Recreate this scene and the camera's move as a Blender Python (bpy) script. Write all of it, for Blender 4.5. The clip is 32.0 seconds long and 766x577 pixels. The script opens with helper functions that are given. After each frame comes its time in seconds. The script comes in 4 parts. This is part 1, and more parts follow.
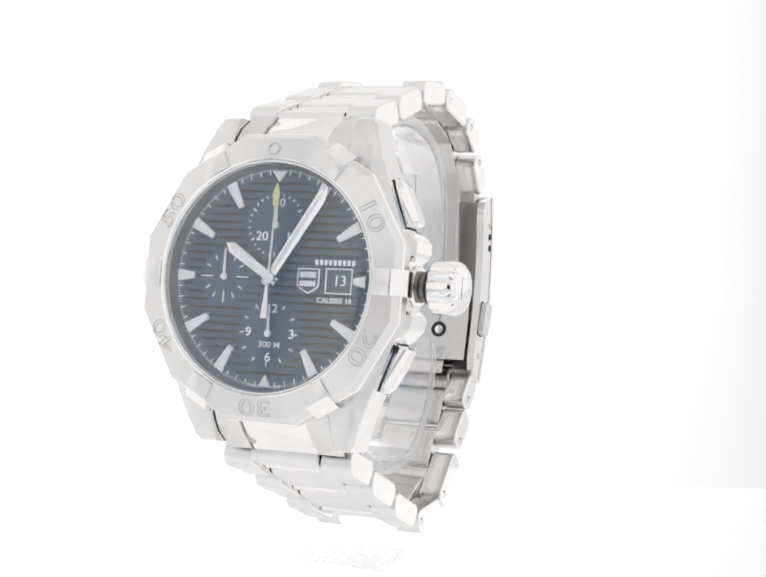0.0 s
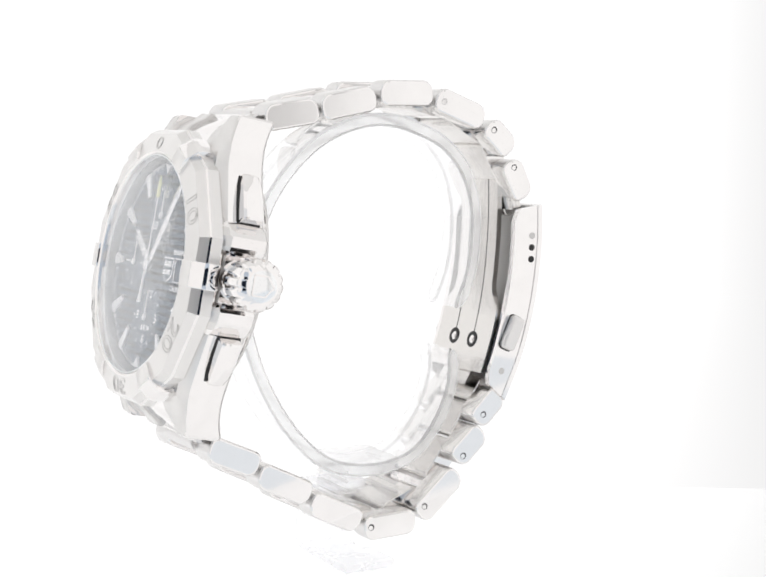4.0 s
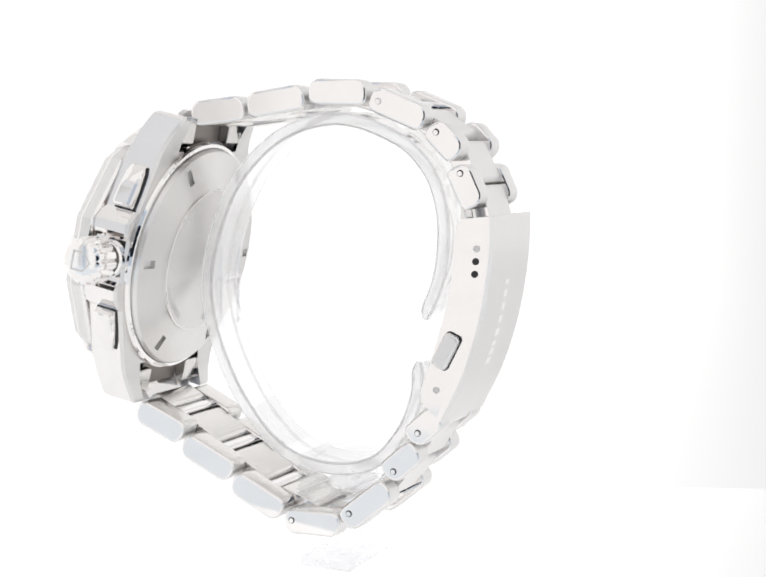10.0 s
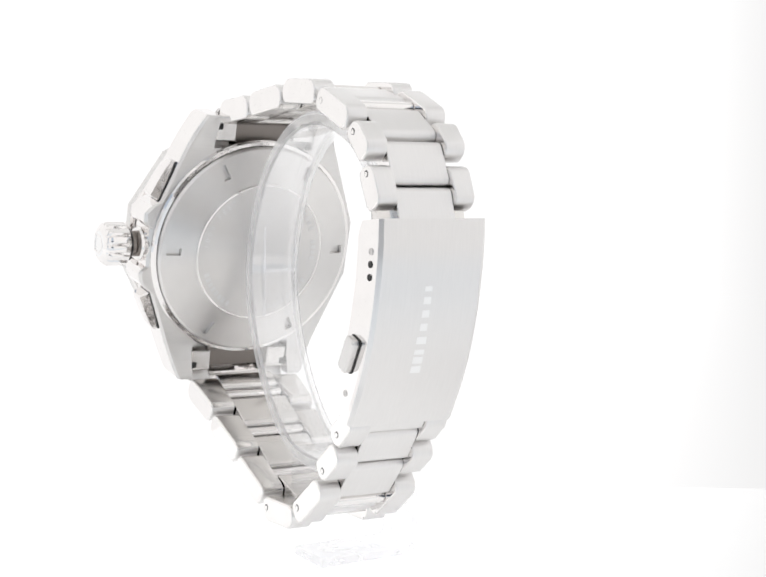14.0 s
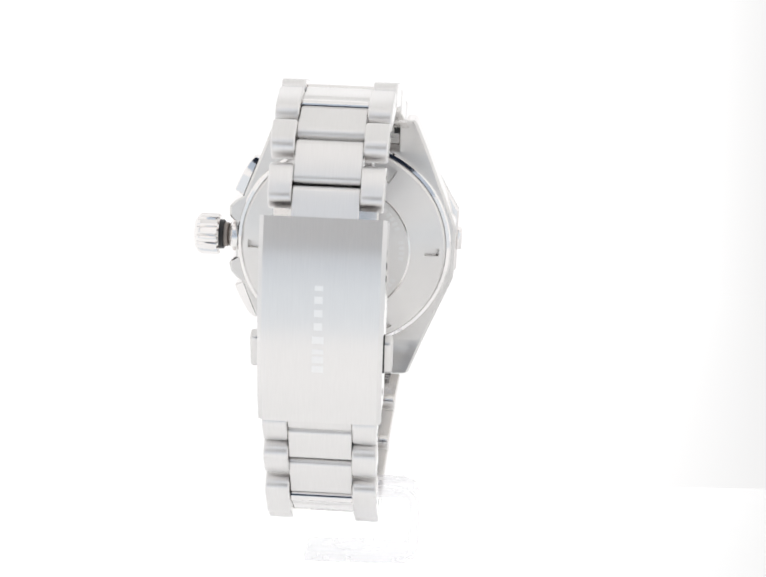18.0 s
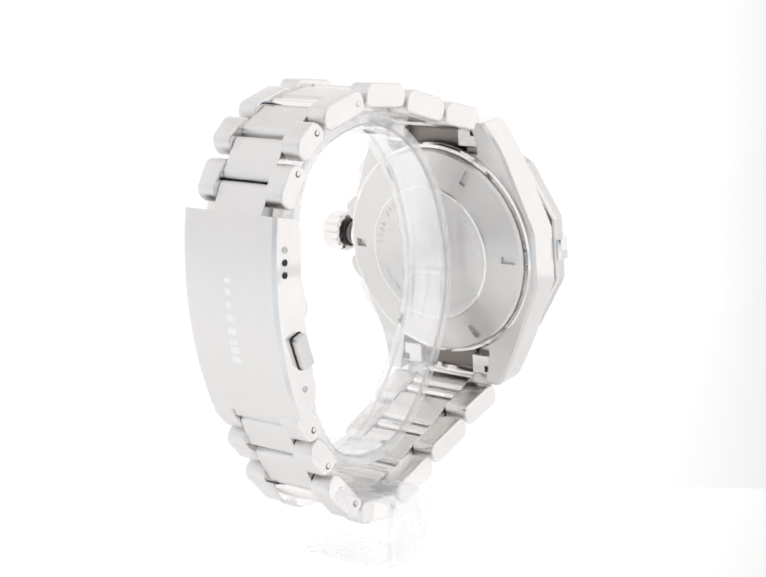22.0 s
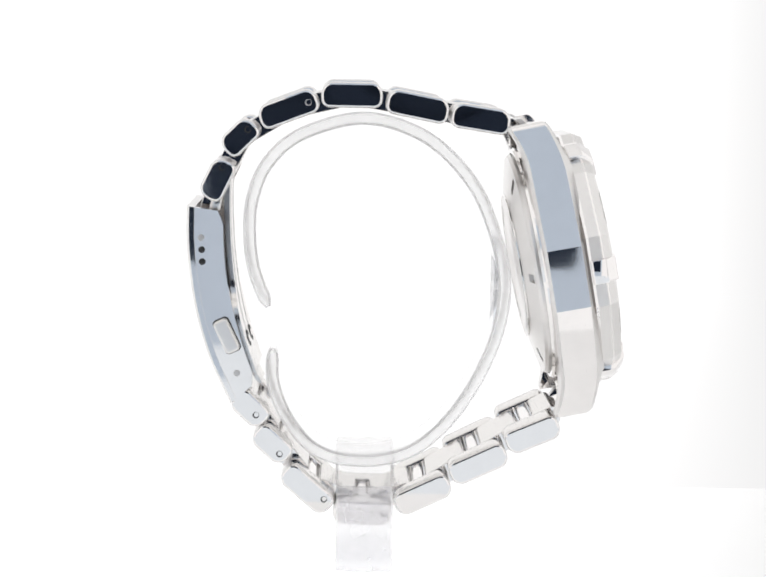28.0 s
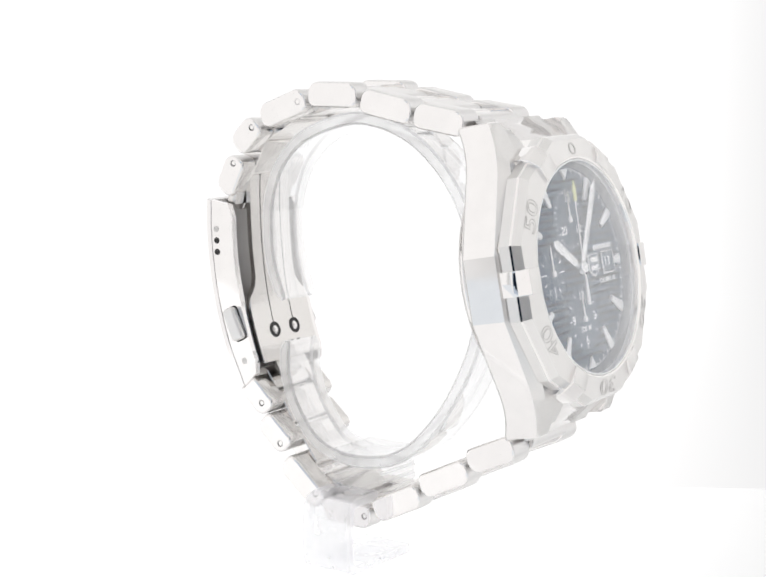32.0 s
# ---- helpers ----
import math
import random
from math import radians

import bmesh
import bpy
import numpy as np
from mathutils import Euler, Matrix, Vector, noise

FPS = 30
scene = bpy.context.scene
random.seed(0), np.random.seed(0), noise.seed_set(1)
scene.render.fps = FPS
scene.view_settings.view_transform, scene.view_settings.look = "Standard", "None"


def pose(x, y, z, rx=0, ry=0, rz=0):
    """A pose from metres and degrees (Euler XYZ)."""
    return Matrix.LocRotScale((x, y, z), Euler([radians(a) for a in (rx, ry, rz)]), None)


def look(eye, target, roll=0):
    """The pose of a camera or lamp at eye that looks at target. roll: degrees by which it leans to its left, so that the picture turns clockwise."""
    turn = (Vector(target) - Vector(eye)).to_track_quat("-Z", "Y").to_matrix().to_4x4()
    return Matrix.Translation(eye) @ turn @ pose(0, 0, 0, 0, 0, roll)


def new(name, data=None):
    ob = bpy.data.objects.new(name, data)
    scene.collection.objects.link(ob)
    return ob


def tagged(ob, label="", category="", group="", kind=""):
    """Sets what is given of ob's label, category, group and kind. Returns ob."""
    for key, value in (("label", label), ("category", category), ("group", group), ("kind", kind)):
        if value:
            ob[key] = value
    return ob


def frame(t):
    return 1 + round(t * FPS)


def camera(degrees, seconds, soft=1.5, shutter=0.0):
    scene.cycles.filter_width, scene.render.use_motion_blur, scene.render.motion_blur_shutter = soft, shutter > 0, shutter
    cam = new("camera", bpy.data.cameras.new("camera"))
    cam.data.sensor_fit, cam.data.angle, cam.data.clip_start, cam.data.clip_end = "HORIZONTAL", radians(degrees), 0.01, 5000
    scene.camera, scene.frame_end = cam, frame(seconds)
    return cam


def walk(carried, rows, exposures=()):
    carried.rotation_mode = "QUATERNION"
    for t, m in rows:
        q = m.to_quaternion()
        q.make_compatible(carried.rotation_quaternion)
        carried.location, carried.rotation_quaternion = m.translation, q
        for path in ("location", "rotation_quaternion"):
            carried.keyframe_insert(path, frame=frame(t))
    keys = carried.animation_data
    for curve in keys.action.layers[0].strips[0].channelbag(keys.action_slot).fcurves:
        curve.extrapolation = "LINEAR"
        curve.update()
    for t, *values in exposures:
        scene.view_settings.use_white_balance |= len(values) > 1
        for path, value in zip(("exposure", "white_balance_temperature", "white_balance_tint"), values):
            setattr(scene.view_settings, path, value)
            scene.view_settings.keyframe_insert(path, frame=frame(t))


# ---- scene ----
# The camera stands still; the watch on its stand turns before it.
cam = camera(26.229, 32.0, 1.9)
EYE = (0.004233, -0.277372, 0.082140)
AIM = (0.004233, 0.0, 0.047116)
ROLL = 0.951
walk(cam, [(0.0, look(EYE, AIM, ROLL)), (32.0, look(EYE, AIM, ROLL))])

MM = 0.001
TABLE = 47.0          # height of the turning axis' origin over the table, mm

# ---- world and lights ----
world = bpy.data.worlds.new("studio_air")
world.use_nodes = True
world.node_tree.nodes["Background"].inputs["Color"].default_value = (0.95, 0.97, 1.0, 1)
world.node_tree.nodes["Background"].inputs["Strength"].default_value = 0.85
scene.world = world
scene.view_settings.exposure = 0.0
GLOW = 1.0            # radiance of the lit tent cloth


# ---- materials ----
def nodes_of(name):
    m = bpy.data.materials.new(name)
    m.use_nodes = True
    t = m.node_tree
    return m, t, t.nodes["Principled BSDF"]


def ramp(t, lo, hi, a, b):
    r = t.nodes.new("ShaderNodeMapRange")
    r.inputs["From Min"].default_value, r.inputs["From Max"].default_value = lo, hi
    r.inputs["To Min"].default_value, r.inputs["To Max"].default_value = a, b
    return r


def noise_of(t, scale, stretch=(1, 1, 1), detail=4.0):
    co = t.nodes.new("ShaderNodeTexCoord")
    mp = t.nodes.new("ShaderNodeMapping")
    mp.inputs["Scale"].default_value = stretch
    n = t.nodes.new("ShaderNodeTexNoise")
    n.inputs["Scale"].default_value, n.inputs["Detail"].default_value = scale, detail
    t.links.new(co.outputs["Object"], mp.inputs["Vector"])
    t.links.new(mp.outputs["Vector"], n.inputs["Vector"])
    return n


def steel(name, color, rough, lines=None, spread=0.05, turned=None, drawn=0.7):
    """Steel. lines: the stretch of its brush lines; turned: the axis that the brushing runs round."""
    m, t, b = nodes_of(name)
    b.inputs["Metallic"].default_value = 1.0
    broad = noise_of(t, 260.0)
    fine = noise_of(t, 6000.0, lines or (1, 1, 1), 4.0)
    mix = t.nodes.new("ShaderNodeMix")
    mix.data_type = "RGBA"
    mix.inputs["A"].default_value = (*[c * 0.955 for c in color], 1)
    mix.inputs["B"].default_value = (*[min(1, c * 1.045) for c in color], 1)
    t.links.new((fine if lines else broad).outputs["Fac"], mix.inputs["Factor"])
    t.links.new(mix.outputs["Result"], b.inputs["Base Color"])
    add = t.nodes.new("ShaderNodeMath")
    add.operation = "ADD"
    r1, r2 = ramp(t, 0.3, 0.7, rough - spread, rough + spread), ramp(t, 0.3, 0.7, -spread * 0.5, spread * 0.5)
    t.links.new(fine.outputs["Fac"], r1.inputs["Value"])
    t.links.new(broad.outputs["Fac"], r2.inputs["Value"])
    t.links.new(r1.outputs["Result"], add.inputs[0])
    t.links.new(r2.outputs["Result"], add.inputs[1])
    t.links.new(add.outputs["Value"], b.inputs["Roughness"])
    if turned:
        tg = t.nodes.new("ShaderNodeTangent")
        tg.direction_type, tg.axis = "RADIAL", turned
        b.inputs["Anisotropic"].default_value = drawn
        b.inputs["Anisotropic Rotation"].default_value = 0.25
        t.links.new(tg.outputs["Tangent"], b.inputs["Tangent"])
    return m


def plain(name, color, rough=0.4, metal=0.0, coat=0.0, vary=0.06, scale=300.0):
    m, t, b = nodes_of(name)
    n = noise_of(t, scale)
    mix = t.nodes.new("ShaderNodeMix")
    mix.data_type = "RGBA"
    mix.inputs["A"].default_value = (*[c * (1 - vary) for c in color], 1)
    mix.inputs["B"].default_value = (*[min(1, c * (1 + vary)) for c in color], 1)
    t.links.new(n.outputs["Fac"], mix.inputs["Factor"])
    t.links.new(mix.outputs["Result"], b.inputs["Base Color"])
    b.inputs["Roughness"].default_value, b.inputs["Metallic"].default_value = rough, metal
    b.inputs["Coat Weight"].default_value = coat
    return m


def clear(name, f0, tint, slant=4.5, rough=(0.01, 0.06), gleam=1.0):
    """A clear sheet: light goes straight through, a part mirrors, more so at a slant."""
    m, t, b = nodes_of(name)
    t.nodes.remove(b)
    out = t.nodes["Material Output"]
    see, gloss, mix, lw, pw = (t.nodes.new(k) for k in ("ShaderNodeBsdfTransparent", "ShaderNodeBsdfGlossy", "ShaderNodeMixShader", "ShaderNodeLayerWeight", "ShaderNodeMath"))
    see.inputs["Color"].default_value = (*tint, 1)
    gloss.inputs["Color"].default_value = (gleam, gleam, gleam, 1)
    n = noise_of(t, 90.0)
    r = ramp(t, 0.35, 0.75, *rough)
    t.links.new(n.outputs["Fac"], r.inputs["Value"])
    t.links.new(r.outputs["Result"], gloss.inputs["Roughness"])
    lw.inputs["Blend"].default_value = 0.5
    pw.operation = "POWER"
    pw.inputs[1].default_value = slant
    fr = ramp(t, 0.0, 1.0, f0, 1.0)
    t.links.new(lw.outputs["Facing"], pw.inputs[0])
    t.links.new(pw.outputs["Value"], fr.inputs["Value"])
    t.links.new(fr.outputs["Result"], mix.inputs[0])
    t.links.new(see.outputs["BSDF"], mix.inputs[1])
    t.links.new(gloss.outputs["BSDF"], mix.inputs[2])
    t.links.new(mix.outputs["Shader"], out.inputs["Surface"])
    return m


def hazy(name, share, tint):
    """A sawn or moulded edge of clear plastic: part of the light goes straight through, the rest is scattered."""
    m, t, b = nodes_of(name)
    t.nodes.remove(b)
    see, milk, back, both, mix = (t.nodes.new(k) for k in ("ShaderNodeBsdfTransparent", "ShaderNodeBsdfDiffuse", "ShaderNodeBsdfTranslucent", "ShaderNodeMixShader", "ShaderNodeMixShader"))
    for n in (milk, back):
        n.inputs["Color"].default_value = (*tint, 1)
    both.inputs[0].default_value = 0.85
    r = ramp(t, 0.3, 0.7, share * 0.94, share * 1.06)
    t.links.new(noise_of(t, 240.0).outputs["Fac"], r.inputs["Value"])
    t.links.new(milk.outputs["BSDF"], both.inputs[1])
    t.links.new(back.outputs["BSDF"], both.inputs[2])
    t.links.new(r.outputs["Result"], mix.inputs[0])
    t.links.new(see.outputs["BSDF"], mix.inputs[1])
    t.links.new(both.outputs["Shader"], mix.inputs[2])
    t.links.new(mix.outputs["Shader"], t.nodes["Material Output"].inputs["Surface"])
    return m


def glowing(name, color, strength, base=(0.06, 0.06, 0.06), rough=1.0, fall=0.0, side=0.0, corner=None):
    """A glowing surface, falling-off light put into its glow. fall: how much dimmer towards its rim; side: how much
    towards one side;
    corner: (axis, bright end, dim end, dim share), in metres, shade put into the glow at the tent's front corners."""
    m, t, b = nodes_of(name)
    b.inputs["Base Color"].default_value = (*base, 1)
    b.inputs["Roughness"].default_value = rough
    b.inputs["Specular IOR Level"].default_value = 0.0 if rough == 1.0 else 0.5
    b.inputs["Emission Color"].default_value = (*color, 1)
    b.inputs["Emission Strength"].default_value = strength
    # falling-off towards the rim, put into the glow
    if fall:
        co, d = t.nodes.new("ShaderNodeTexCoord"), t.nodes.new("ShaderNodeVectorMath")
        d.operation = "DISTANCE"
        d.inputs[1].default_value = (0.5, 0.5, 0.5)
        r = ramp(t, 0.1, 0.75, strength, strength * (1 - fall))
        t.links.new(co.outputs["Generated"], d.inputs[0])
        t.links.new(d.outputs["Value"], r.inputs["Value"])
        t.links.new(r.outputs["Result"], b.inputs["Emission Strength"])
    # shade of the tent's front corners, put into the glow
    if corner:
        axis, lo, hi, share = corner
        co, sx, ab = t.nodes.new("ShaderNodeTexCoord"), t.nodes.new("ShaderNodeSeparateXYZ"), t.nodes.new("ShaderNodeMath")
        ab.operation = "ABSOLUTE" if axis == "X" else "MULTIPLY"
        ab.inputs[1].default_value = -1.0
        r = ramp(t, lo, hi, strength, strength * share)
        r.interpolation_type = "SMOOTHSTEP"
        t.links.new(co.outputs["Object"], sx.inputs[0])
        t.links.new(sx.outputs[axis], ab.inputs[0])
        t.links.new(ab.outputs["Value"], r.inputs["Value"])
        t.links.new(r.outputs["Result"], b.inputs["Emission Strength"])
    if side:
        # right-hand shade put into the glow, along a line that runs outwards as it runs back
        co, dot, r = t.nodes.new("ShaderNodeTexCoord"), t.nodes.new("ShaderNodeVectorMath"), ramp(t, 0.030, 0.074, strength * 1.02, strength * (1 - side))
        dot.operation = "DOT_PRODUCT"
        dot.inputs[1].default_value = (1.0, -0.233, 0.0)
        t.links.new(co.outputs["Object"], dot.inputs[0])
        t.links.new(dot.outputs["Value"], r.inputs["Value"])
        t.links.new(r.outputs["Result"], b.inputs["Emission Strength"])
    return m


STEEL = (0.83, 0.818, 0.81)
POLISH = steel("polished_steel", (0.86, 0.84, 0.83), 0.05, None, 0.02)
BRUSH_X = steel("brushed_steel_along", STEEL, 0.34, (0.05, 1, 0.05), 0.02, "Y", 0.95)
BRUSH_Y = steel("brushed_steel_case", (0.74, 0.728, 0.716), 0.30, (1, 0.05, 1), 0.012, "X", 0.9)
BRUSH_R = steel("brushed_steel_bezel", (0.775, 0.762, 0.75), 0.30, None, 0.01, "X", 0.9)
BACKST = steel("turned_steel_back", (0.78, 0.765, 0.752), 0.33, None, 0.012, "X", 0.95)
INNER = steel("brushed_steel_inside", (0.75, 0.73, 0.71), 0.2, (1, 0.1, 1), 0.03)
ENGRAVE = steel("etched_steel", (0.60, 0.59, 0.58), 0.40, None)
ETCH_LIGHT = plain("pale_etched_lettering", (0.95, 0.945, 0.94), 0.6, 0.0)
ETCH_BACK = plain("etched_back_lettering", (0.80, 0.795, 0.79), 0.6, 0.0)
# darkened copy of the steel, the shade of gaps put into its colour
RECESS = steel("shade_darkened_steel", (0.30, 0.27, 0.25), 0.45, None)
DARK = plain("dark_gap", (0.012, 0.012, 0.012), 0.5)
RUBBER = plain("black_gasket", (0.015, 0.015, 0.016), 0.35)
HAND = steel("polished_hand", (0.86, 0.86, 0.86), 0.12)
HAND_PALE = plain("pale_polished_hand", (0.95, 0.955, 0.96), 0.3, 0.25)
LUME = plain("white_lume", (0.92, 0.93, 0.93), 0.45)
YELLOW = plain("pale_yellow_lume", (0.72, 0.74, 0.35), 0.45)
PRINT = plain("white_dial_print", (0.92, 0.925, 0.93), 0.5)
DIAL = plain("navy_dial_lacquer", (0.026, 0.070, 0.128), 0.35, 0.0, 0.0, 0.10, 5000.0)
GROOVE_LINE = plain("near_black_groove_line", (0.004, 0.010, 0.020), 0.8)
DIAL_SUB = plain("navy_subdial", (0.026, 0.070, 0.128), 0.3, 0.0, 0.0, 0.08, 6000.0)
REHAUT = steel("grey_inner_ring", (0.24, 0.26, 0.30), 0.30)
SAPPHIRE = clear("coated_sapphire_crystal", 0.075, (0.995, 0.995, 1.0), 3.4)
ACRYLIC = clear("clear_acrylic", 0.2, (0.985, 0.985, 0.99), 2.5, (0.01, 0.06), 1.0)
ACRYLIC_EDGE = hazy("clear_acrylic_cut_edge", 0.28, (0.985, 0.985, 0.99))
ACRYLIC_SADDLE = hazy("clear_acrylic_polished", 0.14, (0.985, 0.985, 0.99))
ACRYLIC_FOOT = hazy("clear_acrylic_moulded", 0.26, (0.95, 0.95, 0.98))
ACRYLIC_RIDGE = hazy("clear_acrylic_sawn_ridge", 0.3, (0.985, 0.985, 0.995))
ACRYLIC_LINE = hazy("clear_acrylic_rounded_rim", 0.8, (0.99, 0.99, 0.995))
TENT = glowing("lit_white_tent_cloth", (1.0, 0.995, 0.985), GLOW, fall=0.2)
# both cloths have corner shade put into their glow
TENT_SIDE = glowing("side_cloth_dimmed_to_corner", (1.0, 0.993, 0.988), 1.02, corner=("Y", 0.22, 0.29, 0.62))
TENT_FRONT = glowing("front_cloth_dimmed_to_corner", (1.0, 0.985, 0.978), 1.0, corner=("X", 0.28, 0.34, 0.75))
TENT_PLAIN = glowing("lit_white_front_cloth_flat", (1.0, 0.985, 0.978), 1.0)
# pale blue glow of an added sheet, there for the links to mirror
GLOW_LOW = glowing("pale_blue_glow_sheet", (0.90, 0.95, 1.0), 0.90)
# shade at the far right is put into this glow
BACKDROP = glowing("backdrop_glow_dimmed_right", (1.0, 0.995, 0.995), GLOW, side=0.17)
GLOW_SHEET = glowing("white_glow_sheet", (1.0, 0.995, 0.995), GLOW)
# a glow is added to whiten the table, with right-hand shade put into it
TABLETOP = glowing("white_tabletop_with_added_glow", (1.0, 1.0, 1.0), 0.63, (0.40, 0.40, 0.40), 0.1, side=0.3)
BLACK = plain("black_camera_leatherette", (0.008, 0.014, 0.028), 0.6)
BLACK.node_tree.nodes["Principled BSDF"].inputs["Specular IOR Level"].default_value = 0.12
ROOM = plain("grey_blue_room_paint", (0.60, 0.68, 0.78), 0.7)


# ---- mesh helpers ----
def part(name, bm, material, parent, label="", smooth=35):
    """One mesh object under a thing or a part; millimetres in, metres out. material: one, or a list by face slot."""
    bmesh.ops.recalc_face_normals(bm, faces=bm.faces)
    me = bpy.data.meshes.new(name)
    bm.to_mesh(me)
    bm.free()
    me.transform(Matrix.Scale(MM, 4))
    for m in (material if isinstance(material, (list, tuple)) else [material]):
        me.materials.append(m)
    if smooth:
        me.shade_smooth()
        me.set_sharp_from_angle(angle=radians(smooth))
        for p in me.polygons:
            if len(p.vertices) > 8:
                p.use_smooth = False
    ob = new(name, me)
    ob.parent = parent
    return tagged(ob, label=label)


def axes(origin, ex, ey):
    """A frame from an origin and two directions, as a matrix."""
    ex, ey = Vector(ex).normalized(), Vector(ey).normalized()
    ez = ex.cross(ey)
    m = Matrix((ex, ey, ez)).transposed().to_4x4()
    m.translation = Vector(origin)
    return m


def prism(bm, outline, m, z0, z1, bevel=0.0, seg=2, slots=None):
    """An outline (x, y) drawn out from z0 to z1 in the frame m; bevel rounds both rims. slots: (side, caps)."""
    side, caps = slots or (0, 0)
    k = len(outline)
    P = [Vector(p) for p in outline]
    turn = 1 if sum(P[i].x * P[(i + 1) % k].y - P[(i + 1) % k].x * P[i].y for i in range(k)) > 0 else -1

    def inset(d):
        out = []
        for i in range(k):
            e0, e1 = (P[i] - P[i - 1]).normalized(), (P[(i + 1) % k] - P[i]).normalized()
            n0, n1 = Vector((-e0.y, e0.x)) * turn, Vector((-e1.y, e1.x)) * turn
            n = (n0 + n1).normalized()
            out.append(P[i] + n * (d / max(0.3, n.dot(n0))))
        return out

    levels = [(bevel * (1 - math.sin(math.pi / 2 * j / seg)), bevel * (1 - math.cos(math.pi / 2 * j / seg))) for j in range(seg + 1)] if bevel else [(0.0, 0.0)]
    rings = [(i, z0 + d) for i, d in levels] + [(i, z1 - d) for i, d in reversed(levels)]
    made = [[bm.verts.new(m @ Vector((*p, z))) for p in inset(i)] for i, z in rings]
    for f in (bm.faces.new(made[0][::-1]), bm.faces.new(made[-1])):
        f.material_index = caps
    for lo, hi in zip(made, made[1:]):
        for i in range(k):
            f = bm.faces.new((lo[i], lo[(i + 1) % k], hi[(i + 1) % k], hi[i]))
            f.material_index = side
    return bm


def block(bm, m, lo, hi, bevel=0.0, seg=2):
    """A box between two corners in the frame m, all edges rounded."""
    vs = [bm.verts.new(m @ Vector((x, y, z))) for z in (lo[2], hi[2]) for y in (lo[1], hi[1]) for x in (lo[0], hi[0])]
    fs = [bm.faces.new([vs[i] for i in q]) for q in ((0, 2, 3, 1), (4, 5, 7, 6), (0, 1, 5, 4), (2, 6, 7, 3), (0, 4, 6, 2), (1, 3, 7, 5))]
    if bevel:
        bmesh.ops.bevel(bm, geom=list({e for f in fs for e in f.edges}), offset=bevel, segments=seg, profile=0.5, affect="EDGES")
    return bm


def lathe(bm, profile, m, n=96, closed=True):
    """A profile of (radius, height) turned about the frame's z axis."""
    rings = []
    for r, h in profile:
        if r < 1e-6:
            rings.append([bm.verts.new(m @ Vector((0, 0, h)))] * n)
        else:
            rings.append([bm.verts.new(m @ Vector((r * math.cos(2 * math.pi * i / n), r * math.sin(2 * math.pi * i / n), h))) for i in range(n)])
    pairs = list(zip(rings, rings[1:])) + ([(rings[-1], rings[0])] if closed else [])
    for a, b in pairs:
        for i in range(n):
            q = list(dict.fromkeys((a[i], a[(i + 1) % n], b[(i + 1) % n], b[i])))
            if len(q) > 2:
                bm.faces.new(q)
    return bm


def loft(bm, sections, cap=True):
    """Skin over equal-length closed sections of points."""
    rings = [[bm.verts.new(Vector(p)) for p in s] for s in sections]
    k = len(rings[0])
    for a, b in zip(rings, rings[1:]):
        for i in range(k):
            bm.faces.new((a[i], a[(i + 1) % k], b[(i + 1) % k], b[i]))
    if cap:
        bm.faces.new(rings[0][::-1])
        bm.faces.new(rings[-1])
    return bm


def lettering(bm, words, size, m, depth=0.05, align="CENTER", stretch=1.0, outline=0.0, bold=0.0):
    """Words in the built-in font, standing on the frame's xy plane."""
    cu = bpy.data.curves.new("words", "FONT")
    cu.body, cu.size, cu.align_x, cu.align_y, cu.extrude = words, size, align, "CENTER", depth
    cu.offset = bold * size
    if outline:
        cu.fill_mode, cu.extrude, cu.bevel_depth, cu.bevel_resolution = "NONE", 0.0, outline, 0
    ob = bpy.data.objects.new("words", cu)
    scene.collection.objects.link(ob)
    me = bpy.data.meshes.new_from_object(ob.evaluated_get(bpy.context.evaluated_depsgraph_get()))
    bpy.data.objects.remove(ob)
    me.transform(m @ Matrix.Diagonal((stretch, 1, 1, 1)))
    bm.from_mesh(me)
    bpy.data.meshes.remove(me)
    return bm


def smooth_line(pts, n):
    out = []
    P = [Vector(p) for p in pts]
    P = [2 * P[0] - P[1]] + P + [2 * P[-1] - P[-2]]
    segs = len(P) - 3
    for i in range(n + 1):
        f = i / n * segs
        k = min(int(f), segs - 1)
        t = f - k
        a, b, c, d = P[k:k + 4]
        out.append(0.5 * (2 * b + (c - a) * t + (2 * a - 5 * b + 4 * c - d) * t * t + (3 * b - a - 3 * c + d) * t ** 3))
    return out


def edged(bm, small):
    """Faces narrower than this take the second slot: cut edges."""
    for f in bm.faces:
        f.material_index = 1 if len(f.verts) < 9 and min(e.calc_length() for e in f.edges) < small else 0
    return bm


def bar(bm, m, x, y, w, h, z0=0.0, z1=0.06):
    return block(bm, m, (x - w / 2, y - h / 2, z0), (x + w / 2, y + h / 2, z1))


def thing(name, label, category, kind="", group=""):
    return tagged(new(name), label, category, group, kind)


# ---- the studio: a lit white tent, its glossy table and the camera at its open front ----
FLAT = Matrix.Identity(4)


def wall(name, lo, hi, material, label, bevel=0.0):
    return tagged(part(name, block(bmesh.new(), FLAT, lo, hi, bevel), material, None, smooth=0), label, kind="structure")


